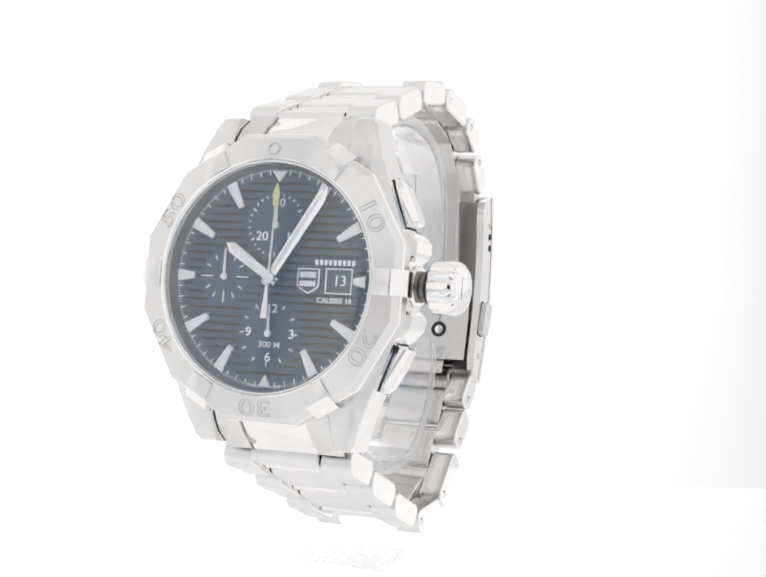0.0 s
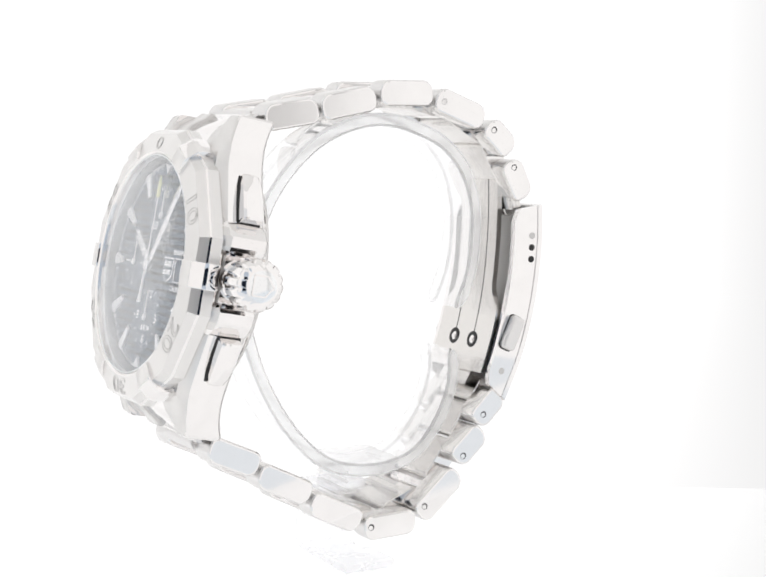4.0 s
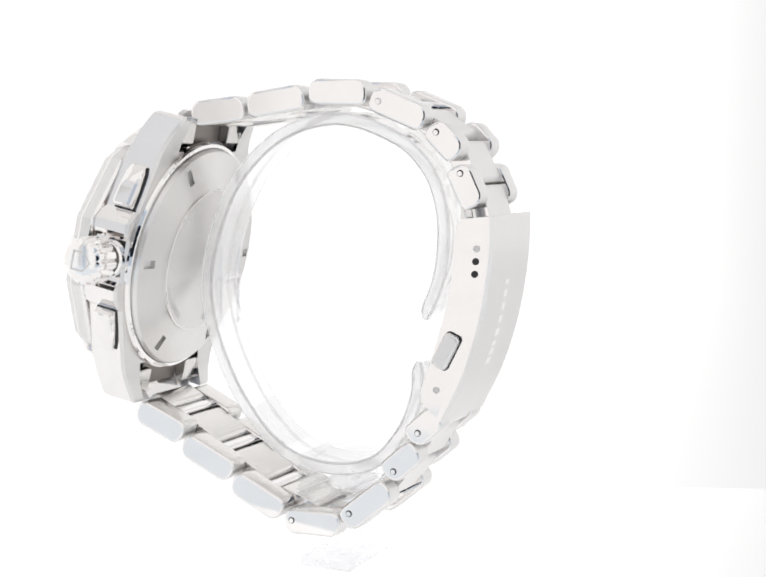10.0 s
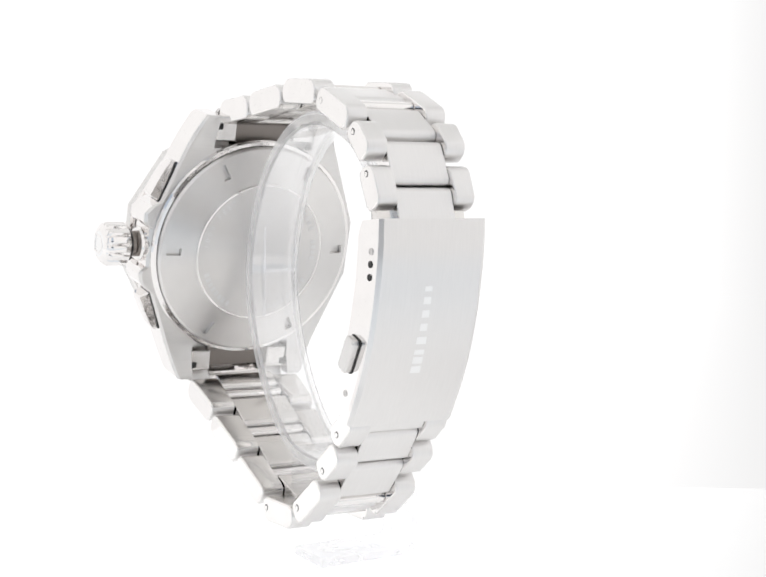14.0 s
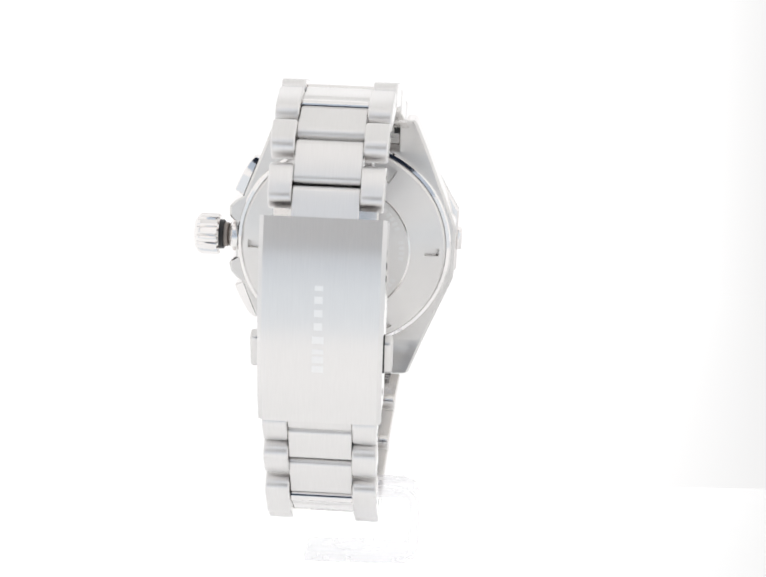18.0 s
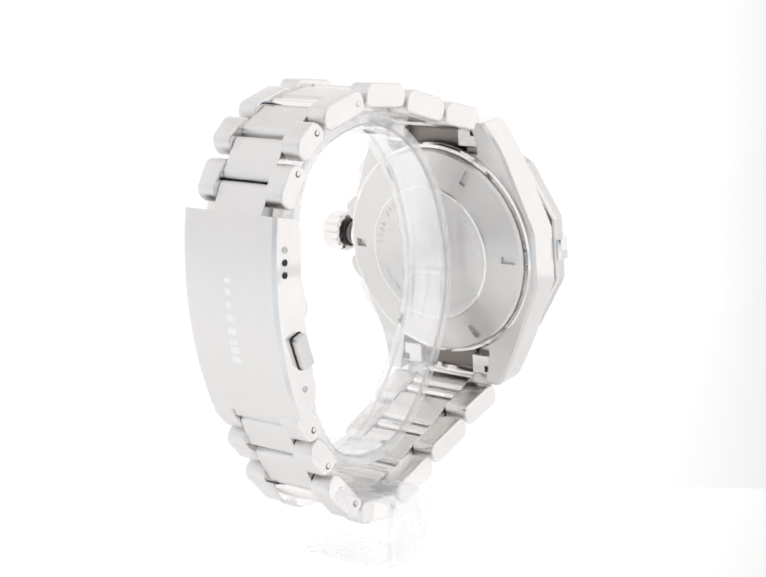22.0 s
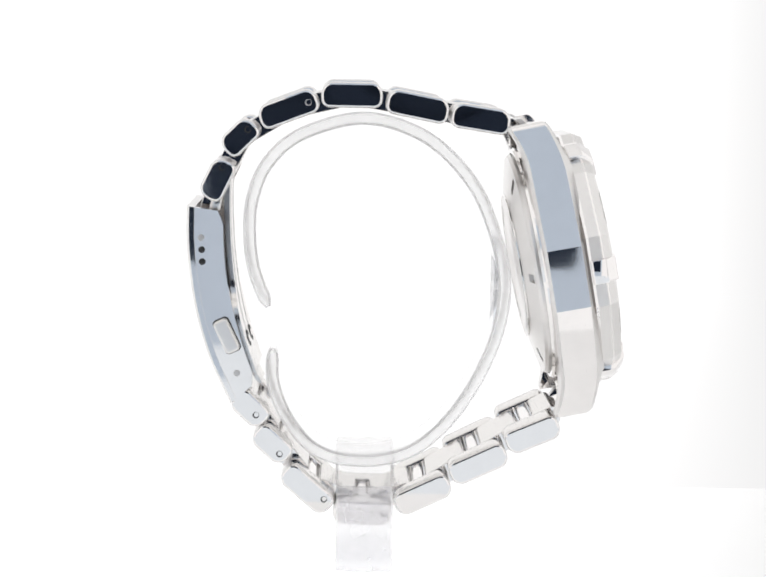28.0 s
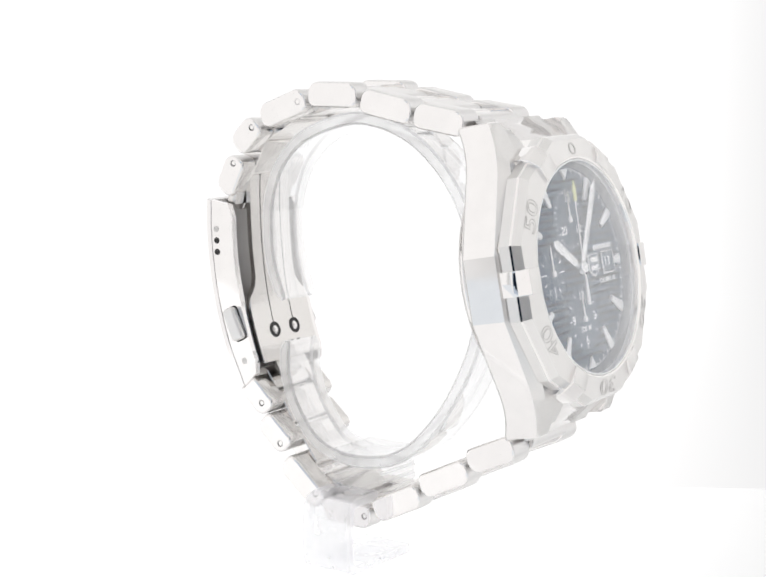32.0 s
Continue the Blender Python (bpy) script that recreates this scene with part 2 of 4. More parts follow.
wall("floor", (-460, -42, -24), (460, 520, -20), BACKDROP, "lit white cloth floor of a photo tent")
# three unseen glowing sheets, added for the polished steel to mirror
wall("floor_front", (-460, -140, -42), (460, -42.5, -38), GLOW_SHEET, "unseen white glowing sheet added before the table")
wall("floor_strip", (-460, -299.5, -42), (460, -140.2, -38), GLOW_LOW, "unseen pale blue glowing sheet added under the camera")
wall("floor_riser", (-460, -42.4, -37.9), (460, -42.1, -24.1), GLOW_SHEET, "unseen white glowing sheet added under the table's front edge")
wall("tabletop", (-300, -42, -6), (300, 55, 0), TABLETOP, "glossy white tabletop with an added glow, that the stand turns on", 1.0)
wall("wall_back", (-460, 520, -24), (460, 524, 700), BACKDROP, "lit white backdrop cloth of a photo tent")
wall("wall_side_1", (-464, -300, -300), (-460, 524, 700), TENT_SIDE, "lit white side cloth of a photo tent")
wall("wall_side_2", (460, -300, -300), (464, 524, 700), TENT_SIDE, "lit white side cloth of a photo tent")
wall("ceiling", (-464, -300, 700), (464, 524, 704), TENT, "lit white top cloth of a photo tent")
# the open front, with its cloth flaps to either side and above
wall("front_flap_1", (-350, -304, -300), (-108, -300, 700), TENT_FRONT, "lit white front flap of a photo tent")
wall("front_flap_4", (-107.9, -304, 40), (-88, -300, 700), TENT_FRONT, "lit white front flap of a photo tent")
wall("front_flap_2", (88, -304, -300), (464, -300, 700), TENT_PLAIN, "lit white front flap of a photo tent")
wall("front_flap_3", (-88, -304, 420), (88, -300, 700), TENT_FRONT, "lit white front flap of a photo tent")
wall("room_wall", (-1200, -904, -500), (1200, -900, 900), ROOM, "grey-blue wall of the room outside the tent")


def photo_camera():
    """The dark camera whose mirror image runs over the polished flanks."""
    ob = thing("photo_camera", "black photo camera at the open front of the tent", "camera")
    ob.location = (EYE[0], EYE[1], EYE[2])
    part("camera_body", block(bmesh.new(), FLAT, (-88, -80, -55), (73, -38, 70), 6, 3), BLACK, ob)
    part("tripod_head", block(bmesh.new(), FLAT, (-58, -78, -82), (73, -38, -55.2), 3, 2), BLACK, ob)
    m = axes((0, -38, 0), (1, 0, 0), (0, 0, 1))
    part("lens_barrel", lathe(bmesh.new(), [(24, -30), (33, -30), (34, -28), (34, 0), (24, 0)], m, 64), BLACK, ob)
    part("lens_glass", lathe(bmesh.new(), [(0, -24), (23.5, -24), (23.5, -4), (0, -4)], m, 48, False), BLACK, ob)
    return ob


photo_camera()


def slotted(bm, pick):
    for f in bm.faces:
        f.material_index = pick(f)
    return bm


# ---- the stand ----
CUFF = [(-15.2, -3.2), (-17.6, 3.0), (-18.4, 9.0), (-18.0, 15.0), (-15.6, 21.0), (-10.0, 26.0), (0.4, 28.9), (10.5, 26.2), (18.2, 19.4), (22.6, 11.0), (24.9, 0.6), (23.0, -9.6), (17.6, -20.0), (10.2, -27.4),
        (1.6, -29.6), (-6.5, -28.0), (-11.6, -22.6), (-14.2, -16.3), (-14.4, -10.3)]


def acrylic_stand():
    ob = thing("watch_stand", "clear acrylic C-shaped watch stand on a small foot", "display stand")
    bm = bmesh.new()
    # the cuff: a bent strip, open behind, its upper end turned inwards
    line = smooth_line(CUFF, 120)
    sections = []
    for i, p in enumerate(line):
        t = (line[min(i + 1, 120)] - line[max(i - 1, 0)]).normalized()
        p, nrm = Vector((p.x, 0, p.y)), Vector((-t.y, 0, t.x))
        e = min(i, 120 - i)
        h, w, r = (0.45, 0.9, 1.1)[min(e, 2)], (4.4, 4.75, 4.95)[min(e, 2)], 0.4
        ring = ((-h, -w + r), (-h, w - r), (-h + r, w), (h - r, w), (h, w - r), (h, -w + r), (h - r, -w), (-h + r, -w))
        sections.append([p + nrm * q + Vector((0, y - 1.05, 0)) for q, y in ring])
    loft(bm, sections)
    bm.normal_update()
    slotted(bm, lambda f: 1 if abs(f.normal.y) > 0.9 else 2 if abs(f.normal.y) > 0.3 else 0)
    part("cuff", bm, [ACRYLIC, ACRYLIC_EDGE, ACRYLIC_LINE], ob, "clear bent acrylic cuff, open behind", 40)
    # moulded bars inside the cuff's front
    for y0, y1, z0, z1 in ((-5.2, -4.9, -7.5, 0.3), (-5.2, -4.9, 1.3, 9.0), (-5.2, 1.4, 0.5, 1.1), (1.1, 1.4, -7.5, 9.0)):
        part("moulded_bar", block(bmesh.new(), FLAT, (23.0, y0, z0), (23.75, y1, z1), 0.1, 1), ACRYLIC, ob, "", 30)
    # the stepped saddle under the cuff, and the bent strip that carries it: arm, post and foot
    steps = [(-27.6, 0.3)]
    for k in range(4):
        z = -28.1 - 1.55 * k
        steps += [(z, 0.0), (z - 0.85, 0.0), (z - 1.1, 0.4), (z - 1.3, 0.4)]
    outline = [(6.6 - d, z) for z, d in steps] + [(4.4, -35.0), (1.6, -35.6), (-1.2, -35.0)] + [(-3.4 + d, z) for z, d in reversed(steps)]
    part("saddle", edged(prism(bmesh.new(), outline, axes((0, 0, 0), (1, 0, 0), (0, 0, 1)), -4.6, 6.4), 0.5), [ACRYLIC_SADDLE, ACRYLIC_RIDGE], ob, "stepped clear acrylic saddle", 0)
    strip = [(-6.42, -34.6), (-12.6, -34.6), (-14.0, -35.1), (-14.6, -36.4), (-14.6, -44.0), (-14.2, -45.5), (-12.8, -46.1), (4.1, -46.1)]
    line = [Vector(q) for q in strip]
    bm = bmesh.new()
    secs = []
    for i, p in enumerate(line):
        t = (line[min(i + 1, len(line) - 1)] - line[max(i - 1, 0)]).normalized()
        nrm = Vector((-t.y, t.x)) * 0.87
        secs.append([(x, *(p + nrm * k)) for x, k in ((-3.3, -1), (6.3, -1), (6.3, 1), (-3.3, 1))])
    loft(bm, secs)
    bm.normal_update()
    bmesh.ops.bevel(bm, geom=[e for e in bm.edges if e.is_manifold and e.calc_face_angle(0) > 1.2], offset=0.3, segments=1, profile=0.5, affect="EDGES")
    part("foot", edged(bm, 0.5), [ACRYLIC_FOOT, ACRYLIC_EDGE], ob, "clear acrylic strip bent into a post and foot", 40)
    return ob


STAND = acrylic_stand()


# ---- the watch ----
WATCH = thing("wristwatch", "steel chronograph wristwatch with navy dial, closed round a clear stand", "wristwatch")
TILT = radians(10.9)
FACE_N = Vector((math.cos(TILT), 0, math.sin(TILT)))
FACE_V = Vector((-math.sin(TILT), 0, math.cos(TILT)))
BEZEL_F = axes((38.77, 0.65, 6.09), (0, 1, 0), FACE_V)    # x across to the crown, y to twelve, z out of the dial
FACE = BEZEL_F @ Matrix.Translation((0, 0, -0.3))         # the dial's surface
CASE_F = BEZEL_F @ Matrix.Translation((0, 0, 1.45))       # the frame of the case, its lugs, crown and back


def f3(u, v, w):
    return CASE_F @ Vector((u, v, w))


# case: half width on either side, front and back along the twelve-six line
def between(x, rows):
    """Straight steps between (x, y) rows."""
    for (x0, y0), (x1, y1) in zip(rows, rows[1:]):
        if x <= x1:
            return y0 + (y1 - y0) * max(0.0, (x - x0) / (x1 - x0))
    return rows[-1][1]


PLAIN_UP, PLAIN_DOWN = ((0, 20.9), (4.5, 20.9), (24.7, 12.82)), ((0, 20.9), (5.5, 20.9), (24.7, 13.02))
CROWN_UP = ((0, 20.6), (3.5, 20.6), (4.2, 21.5), (4.8, 21.8), (6.4, 21.8), (7.6, 20.6), (8.4, 19.2), (16.4, 16.05), (24.7, 12.9))
CROWN_DOWN = ((0, 20.6), (3.5, 20.6), (4.2, 21.5), (4.8, 21.85), (6.4, 21.45), (7.6, 20.4), (8.4, 19.2), (16.4, 16.05), (24.7, 12.9))


def half_width(v, side):
    if side > 0:
        return between(abs(v), CROWN_UP if v > 0 else CROWN_DOWN)
    return between(abs(v), PLAIN_UP if v > 0 else PLAIN_DOWN)


def shoulder_drop(v):
    return between(abs(v), ((0, 1.2), (16.4, 1.2), (20.0, 0.6), (24.7, 0.3)))


def front_of(v):
    a = max(0.0, abs(v) - 15.0)
    return -3.9 - 0.023 * a * a + shoulder_drop(v)


def back_of(v):
    a = max(0.0, abs(v) - 17.0)
    return -10.2 - 0.036 * a * a


def flank_line(v, side):
    """Half of the case's outline, from the front inwards rim to the back: brushed shoulder, edge, flank, edge."""
    h, f, b = half_width(v, side), front_of(v), back_of(v)
    drop = shoulder_drop(v)
    wide = between(abs(v), ((0, 1.5), (15, 1.6), (20.0, 2.0), (24.7, 0.9)))
    g = h - 0.08
    return [(side * u, w) for u, w in ((h - wide, f), (h - 0.24, f - drop), (h, f - drop - 0.24), (g, b + 0.5), (g - 0.5, b))]


def case_section(v):
    return [f3(u, v, w) for u, w in flank_line(v, -1)[::-1] + flank_line(v, 1)]


def lug_section(v, side, inner=9.9, tip=0.0):
    line = flank_line(v, side)
    mid = (line[0][1] + line[-1][1]) / 2
    line = [(u - side * tip * 0.7, w - tip if w > mid else w + tip) for u, w in line]
    pts = [(side * inner, line[-1][1]), (side * inner, line[0][1] - 0.25), (side * (inner + 0.25), line[0][1])] + line
    return [f3(u, v, w) for u, w in pts]


def flank_pick(f):
    """Polished flanks, brushed top."""
    d = f.normal.dot(FACE_N)
    return 1 if d > 0.6 or d < -0.3 else 0


bm = bmesh.new()
loft(bm, [case_section(v) for v in (-18.4, -17.7, -17, -16.4, -12, -8.4, -7.6, -6.4, -5.5, -4.8, -4.2, -3.5, 0, 3.5, 4.2, 4.5, 4.8, 6.4, 7.6, 8.4, 12, 16.4, 17, 17.7, 18.4)])
bmesh.ops.recalc_face_normals(bm, faces=bm.faces)
part("case_body", slotted(bm, flank_pick), [POLISH, BRUSH_Y], WATCH, "faceted steel case with polished flanks", 17)
for sv in (1, -1):
    for su in (1, -1):
        bm = bmesh.new()
        loft(bm, [lug_section(sv * v, su) for v in (18.4, 19.0, 19.8, 20.6, 21.4, 22.2, 23.0, 23.8)] + [lug_section(sv * v, su, 9.9, tip) for v, tip in ((24.2, 0.05), (24.5, 0.2), (24.7, 0.5))])
        bmesh.ops.recalc_face_normals(bm, faces=bm.faces)
        part("lug", slotted(bm, flank_pick), [POLISH, BRUSH_Y], WATCH, "", 22)


# bezel: twelve-sided, six raised riders, engraved numerals
def bezel():
    n, k = 144, math.pi / 6
    bm = bmesh.new()
    # turned inside, twelve flats outside; the last entry is the material of the band that follows
    prof = [("i", 17.15, -2.4, 0), ("i", 17.15, 2.15, 0), ("i", 17.35, 2.4, 0), ("i", 17.55, 2.46, 1), ("o", 20.4, 1.85, 1), ("o", 21.16, 0.55, 0), ("o", 21.3, 0.25, 1), ("o", 21.3, -1.5, 0), ("o", 20.95, -1.9, 0), ("i", 18.4, -2.2, 0)]
    rings = []
    for kind, r, h, _ in prof:
        ring = []
        for i in range(n):
            a = 2 * math.pi * i / n
            d = (a + k / 2) % k - k / 2
            rr = r if kind == "i" else r / math.cos(d)
            ring.append(bm.verts.new(BEZEL_F @ Vector((rr * math.cos(a), rr * math.sin(a), h))))
        rings.append(ring)
    for j, (a, b) in enumerate(zip(rings, rings[1:] + rings[:1])):
        for i in range(n):
            f = bm.faces.new((a[i], a[(i + 1) % n], b[(i + 1) % n], b[i]))
            f.material_index = prof[j][3]
    return part("bezel", bm, [POLISH, BRUSH_R], WATCH, "twelve-sided brushed steel bezel with engraved numerals", 14)


BEZEL = bezel()
twelve = [(20.45 / math.cos(math.pi / 12) * math.cos(radians(15 + 30 * k)), 20.45 / math.cos(math.pi / 12) * math.sin(radians(15 + 30 * k))) for k in range(12)]
part("bezel_seam", prism(bmesh.new(), twelve, BEZEL_F, -2.3, -1.88), RECESS, BEZEL, "dark joint under the bezel", 0)


def on_face(u, v, w, turn=0.0, base=FACE):
    """A frame on the dial side at (u, v, w), turned clockwise by degrees."""
    return base @ Matrix.Translation((u, v, w)) @ Matrix.Rotation(-radians(turn), 4, "Z")


for k in range(6):
    hour = 30 + 60 * k
    m = on_face(0, 0, 0, hour, BEZEL_F)
    bm = bmesh.new()
    side = [(17.4, 2.2), (17.6, 2.8), (20.2, 2.5), (21.85, 0.85), (22.1, 0.25), (22.1, -1.55), (21.5, -1.9), (20.4, -1.6)]
    loft(bm, [[m @ Vector((x, y, z)) for y, z in side] for x in (-1.95, 1.95)])
    bmesh.ops.bevel(bm, geom=[e for e in bm.edges], offset=0.14, segments=2, profile=0.5, affect="EDGES")
    bm.normal_update()
    bmesh.ops.recalc_face_normals(bm, faces=bm.faces)
    part("rider_tab", slotted(bm, lambda f: 1 if f.normal.dot(FACE_N) > 0.8 else 0), [POLISH, BRUSH_R], BEZEL, "raised bezel rider with polished sides", 30)
for k, txt in enumerate(("10", "20", "30", "40", "50")):
    m = on_face(0, 0, 0, 60 * (k + 1), BEZEL_F) @ Matrix.Translation((0, 18.95, 2.17)) @ Matrix.Rotation(radians(-11), 4, "X")
    part("numeral", lettering(bmesh.new(), txt, 3.5, m, 0.05, stretch=1.6, outline=0.05), ENGRAVE, BEZEL, "engraved bezel numeral", 0)
m = on_face(0, 18.9, 2.18, 0, BEZEL_F) @ Matrix.Rotation(radians(-12), 4, "X")
part("marker_dot", lathe(bmesh.new(), [(0.75, -0.1), (1.0, -0.1), (1.0, 0.07), (0.75, 0.07)], m, 40), ENGRAVE, BEZEL, "engraved bezel ring mark at twelve")

# crystal
bm = lathe(bmesh.new(), [(0, 2.1), (16.9, 1.8), (16.9, 2.2), (16.65, 2.4), (12, 2.54), (6, 2.64), (0, 2.68)], BEZEL_F, 120, False)
CRYSTAL = part("crystal", bm, SAPPHIRE, WATCH, "clear flat sapphire watch crystal", 40)
CRYSTAL.visible_shadow = False

part("crystal_gasket", lathe(bmesh.new(), [(16.92, 1.0), (17.14, 1.0), (17.14, 2.26), (16.92, 2.26)], BEZEL_F, 120), LUME, WATCH, "pale sealing ring round the crystal")

# ---- dial ----
bm = lathe(bmesh.new(), [(0, 0), (17.05, 0), (17.05, -1.0), (0, -1.0)], FACE, 96, False)
DIALP = part("dial", bm, DIAL, WATCH, "navy blue dial with horizontal grooves", 30)
bm = lathe(bmesh.new(), [(17.12, -0.9), (16.9, 0.02), (16.35, 0.05), (16.85, 1.4), (17.12, 1.4)], FACE, 120)
part("chapter_ring", bm, REHAUT, DIALP, "sloping grey inner ring")
# grooves as near-black bars laid on the dial, their shade put into the colour
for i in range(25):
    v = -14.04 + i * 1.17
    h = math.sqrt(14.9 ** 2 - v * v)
    part("groove", bar(bmesh.new(), FACE, 0.0, v, 2 * h, 0.4, -0.02, 0.028), GROOVE_LINE, DIALP, "", 0)
SUBS = {"thirty": (0.0, 7.88, 5.2), "seconds": (-8.1, 0.0, 4.2), "twelve": (0.0, -8.15, 5.2)}
SUB_OB = {}
for key, (u, v, r) in SUBS.items():
    m = on_face(u, v, 0)
    bm = lathe(bmesh.new(), [(0, 0.035), (r - 0.25, 0.035), (r - 0.05, 0.06), (r, 0.035), (r, -0.05), (0, -0.05)], m, 64, False)
    SUB_OB[key] = part("subdial", bm, DIAL_SUB, WATCH, "round navy subdial with white marks")
# minute track
bm = bmesh.new()
for i in range(240):
    if i % 20 == 0:
        continue
    ln = 0.9 if i % 4 == 0 else 0.45
    m = on_face(0, 0, 0, 1.5 * i)
    bar(bm, m, 0, 16.25 - ln / 2, 0.19 if i % 4 == 0 else 0.11, ln, 0, 0.03)
tagged(part("minute_track", bm, PRINT, DIALP, "fine white printed minute track", 0), kind="stuff")
# hour markers: faceted batons, triangles at twelve and six
for h in range(1, 12):
    m = on_face(0, 0, 0, 30 * h)
    if h == 6:
        continue
    r0 = 13.4 if h == 3 else 13.1 if h == 9 else 11.95
    bm = bmesh.new()
    w = 0.72
    loft(bm, [[m @ Vector(p) for p in ((-w * k, r, 0.0), (w * k, r, 0.0), (w * k, r, z * 0.6), (0, r, z), (-w * k, r, z * 0.6))] for k, r, z in ((0.62, r0, 0.5), (1.2, 15.3 if h == 3 else 15.95, 0.55))])
    part("hour_marker", bm, HAND_PALE, DIALP, "faceted steel baton hour marker", 0)
for v0, v1, w in ((14.25, 15.9, 1.2), (-14.2, -16.05, 1.05)):
    bm = bmesh.new()
    prism(bm, [(0.1, v0), (0.1 + w, v1), (0.1 - w, v1)], FACE, 0.0, 0.5, 0.1, 1)
    part("hour_marker", bm, LUME, DIALP, "white triangular hour marker")
# subdial marks, numerals and printing
for key, count, r, lens in (("thirty", 30, 4.7, (0.75, 0.4)), ("twelve", 12, 4.8, (0.7, 0.7))):
    u, v, _ = SUBS[key]
    for i in range(count):
        if key == "twelve" and i in (0,):
            continue
        ln = lens[0] if i % 5 == 0 else lens[1]
        m = on_face(u, v, 0.05, 360 / count * i)
        part("mark", bar(bmesh.new(), m, 0, r - ln / 2, 0.16, ln, 0, 0.03), PRINT, SUB_OB[key], "", 0)
u, v, _ = SUBS["seconds"]
for i in range(12):
    m = on_face(u, v, 0.05, 30 * i)
    if i % 3 == 0:
        if i:
            part("mark", bar(bmesh.new(), m, 0, 3.0, 0.16, 1.9, 0, 0.03), PRINT, SUB_OB["seconds"], "", 0)
    else:
        part("mark", bar(bmesh.new(), m, 0, 3.2, 0.16, 0.8, 0, 0.03), PRINT, SUB_OB["seconds"], "", 0)
for txt, u, v, size, key in (("30", 0.3, 11.2, 1.7, "thirty"), ("20", -2.25, 6.15, 1.9, "thirty"), ("10", 2.7, 6.1, 1.9, "thirty"),
                             ("12", 0.3, -4.5, 1.8, "twelve"), ("3", 3.8, -8.15, 1.9, "twelve"), ("6", 0.15, -11.65, 1.9, "twelve"), ("9", -3.4, -8.1, 1.9, "twelve")):
    part("numeral", lettering(bmesh.new(), txt, size, on_face(u, v, 0.06), 0.02, stretch=1.1, bold=0.012), PRINT, SUB_OB[key], "", 0)
part("printing", lettering(bmesh.new(), "300 M", 1.25, on_face(0.25, -9.8, 0.06), 0.02, stretch=1.15, bold=0.004), PRINT, DIALP, "white printed depth rating", 0)
part("printing", lettering(bmesh.new(), "CALIBRE 16", 1.12, on_face(10.35, -2.93, 0.06), 0.02, bold=0.015), PRINT, DIALP, "white printed words", 0)
bm = bmesh.new()
for i in range(9):
    bar(bm, FACE, 7.12 + i * 0.745, 2.62, 0.5, 0.78, 0.0, 0.04)
part("printing", bm, PRINT, DIALP, "white printed line of lettering", 0)
for txt, turn in (("SWISS", 172.5), ("MADE", 187.5)):
    m = on_face(0, 0, 0.03, turn) @ Matrix.Translation((0, 16.0, 0)) @ Matrix.Rotation(math.pi, 4, "Z")
    part("printing", lettering(bmesh.new(), txt, 0.55, m, 0.01), PRINT, DIALP, "tiny white lettering at six", 0)
# date window
m = on_face(11.0, -0.05, 0)
bm = bmesh.new()
for lo, hi in (((-2.2, 1.65, 0), (2.2, 1.9, 0.35)), ((-2.2, -1.9, 0), (2.2, -1.65, 0.35)), ((-2.2, -1.65, 0), (-1.95, 1.65, 0.35)), ((1.95, -1.65, 0), (2.2, 1.65, 0.35))):
    block(bm, m, lo, hi, 0.05, 1)
DATE = part("date_window", bm, HAND, WATCH, "steel-framed date window")
part("date_disc", block(bmesh.new(), m, (-1.95, -1.65, -0.03), (1.95, 1.65, 0.03)), DIAL_SUB, DATE, "dark date disc", 0)
part("numeral", lettering(bmesh.new(), "13", 2.2, m @ Matrix.Translation((0.1, 0, 0.05)), 0.02), PRINT, DATE, "white date numeral", 0)
# maker's shield, plain
m = on_face(5.98, 0.0, 0)
shield = [(-1.85, 1.75), (1.85, 1.75), (1.85, -0.9), (1.2, -1.5), (0, -2.1), (-1.2, -1.5), (-1.85, -0.9)]
SHIELD = part("shield", prism(bmesh.new(), shield, m, 0, 0.22, 0.08, 1), HAND, WATCH, "small steel shield emblem")
part("shield_field", prism(bmesh.new(), [(x * 0.86, y * 0.86) for x, y in shield], m, 0.2, 0.24), DIAL, SHIELD, "", 0)
for y, h in ((0.75, 0.85), (-0.55, 0.8)):
    part("shield_bar", bar(bmesh.new(), m, 0, y, 2.6, h, 0.24, 0.29), HAND, SHIELD, "", 0)


# hands: tapered, ridged along the middle
def hand(bm, m, length, w0, w1, tip, z, tail=0.0, thick=0.25):
    def sec(y, w):
        return [m @ Vector(p) for p in ((-w, y, z), (w, y, z), (w, y, z + thick * 0.5), (0, y, z + thick), (-w, y, z + thick * 0.5))]
    rows = [sec(-tail, w0)] if tail else []
    loft(bm, rows + [sec(0, w0), sec(length - tip, w1), sec(length, 0.04)])
    return bm


for name, turn, ln, w0, w1, tip, z, lab in (("hour_hand", -57.3, 9.2, 0.65, 0.85, 1.2, 0.75, "steel hour hand pointing to ten"),
                                            ("minute_hand", 32.5, 16.1, 0.7, 0.85, 2.0, 1.05, "steel minute hand just past one")):
    m = on_face(0, 0, 0, turn)
    part(name, hand(bmesh.new(), m, ln, w0, w1, tip, z, 1.2), HAND, DIALP, lab, 20)
m = on_face(0, 0, 0, 2.0)
part("chronograph_hand", hand(bmesh.new(), m, 13.8, 0.17, 0.14, 0.8, 1.4, 2.0, 0.16), HAND_PALE, DIALP, "thin central seconds hand with a yellow tip", 20)
bm = bmesh.new()
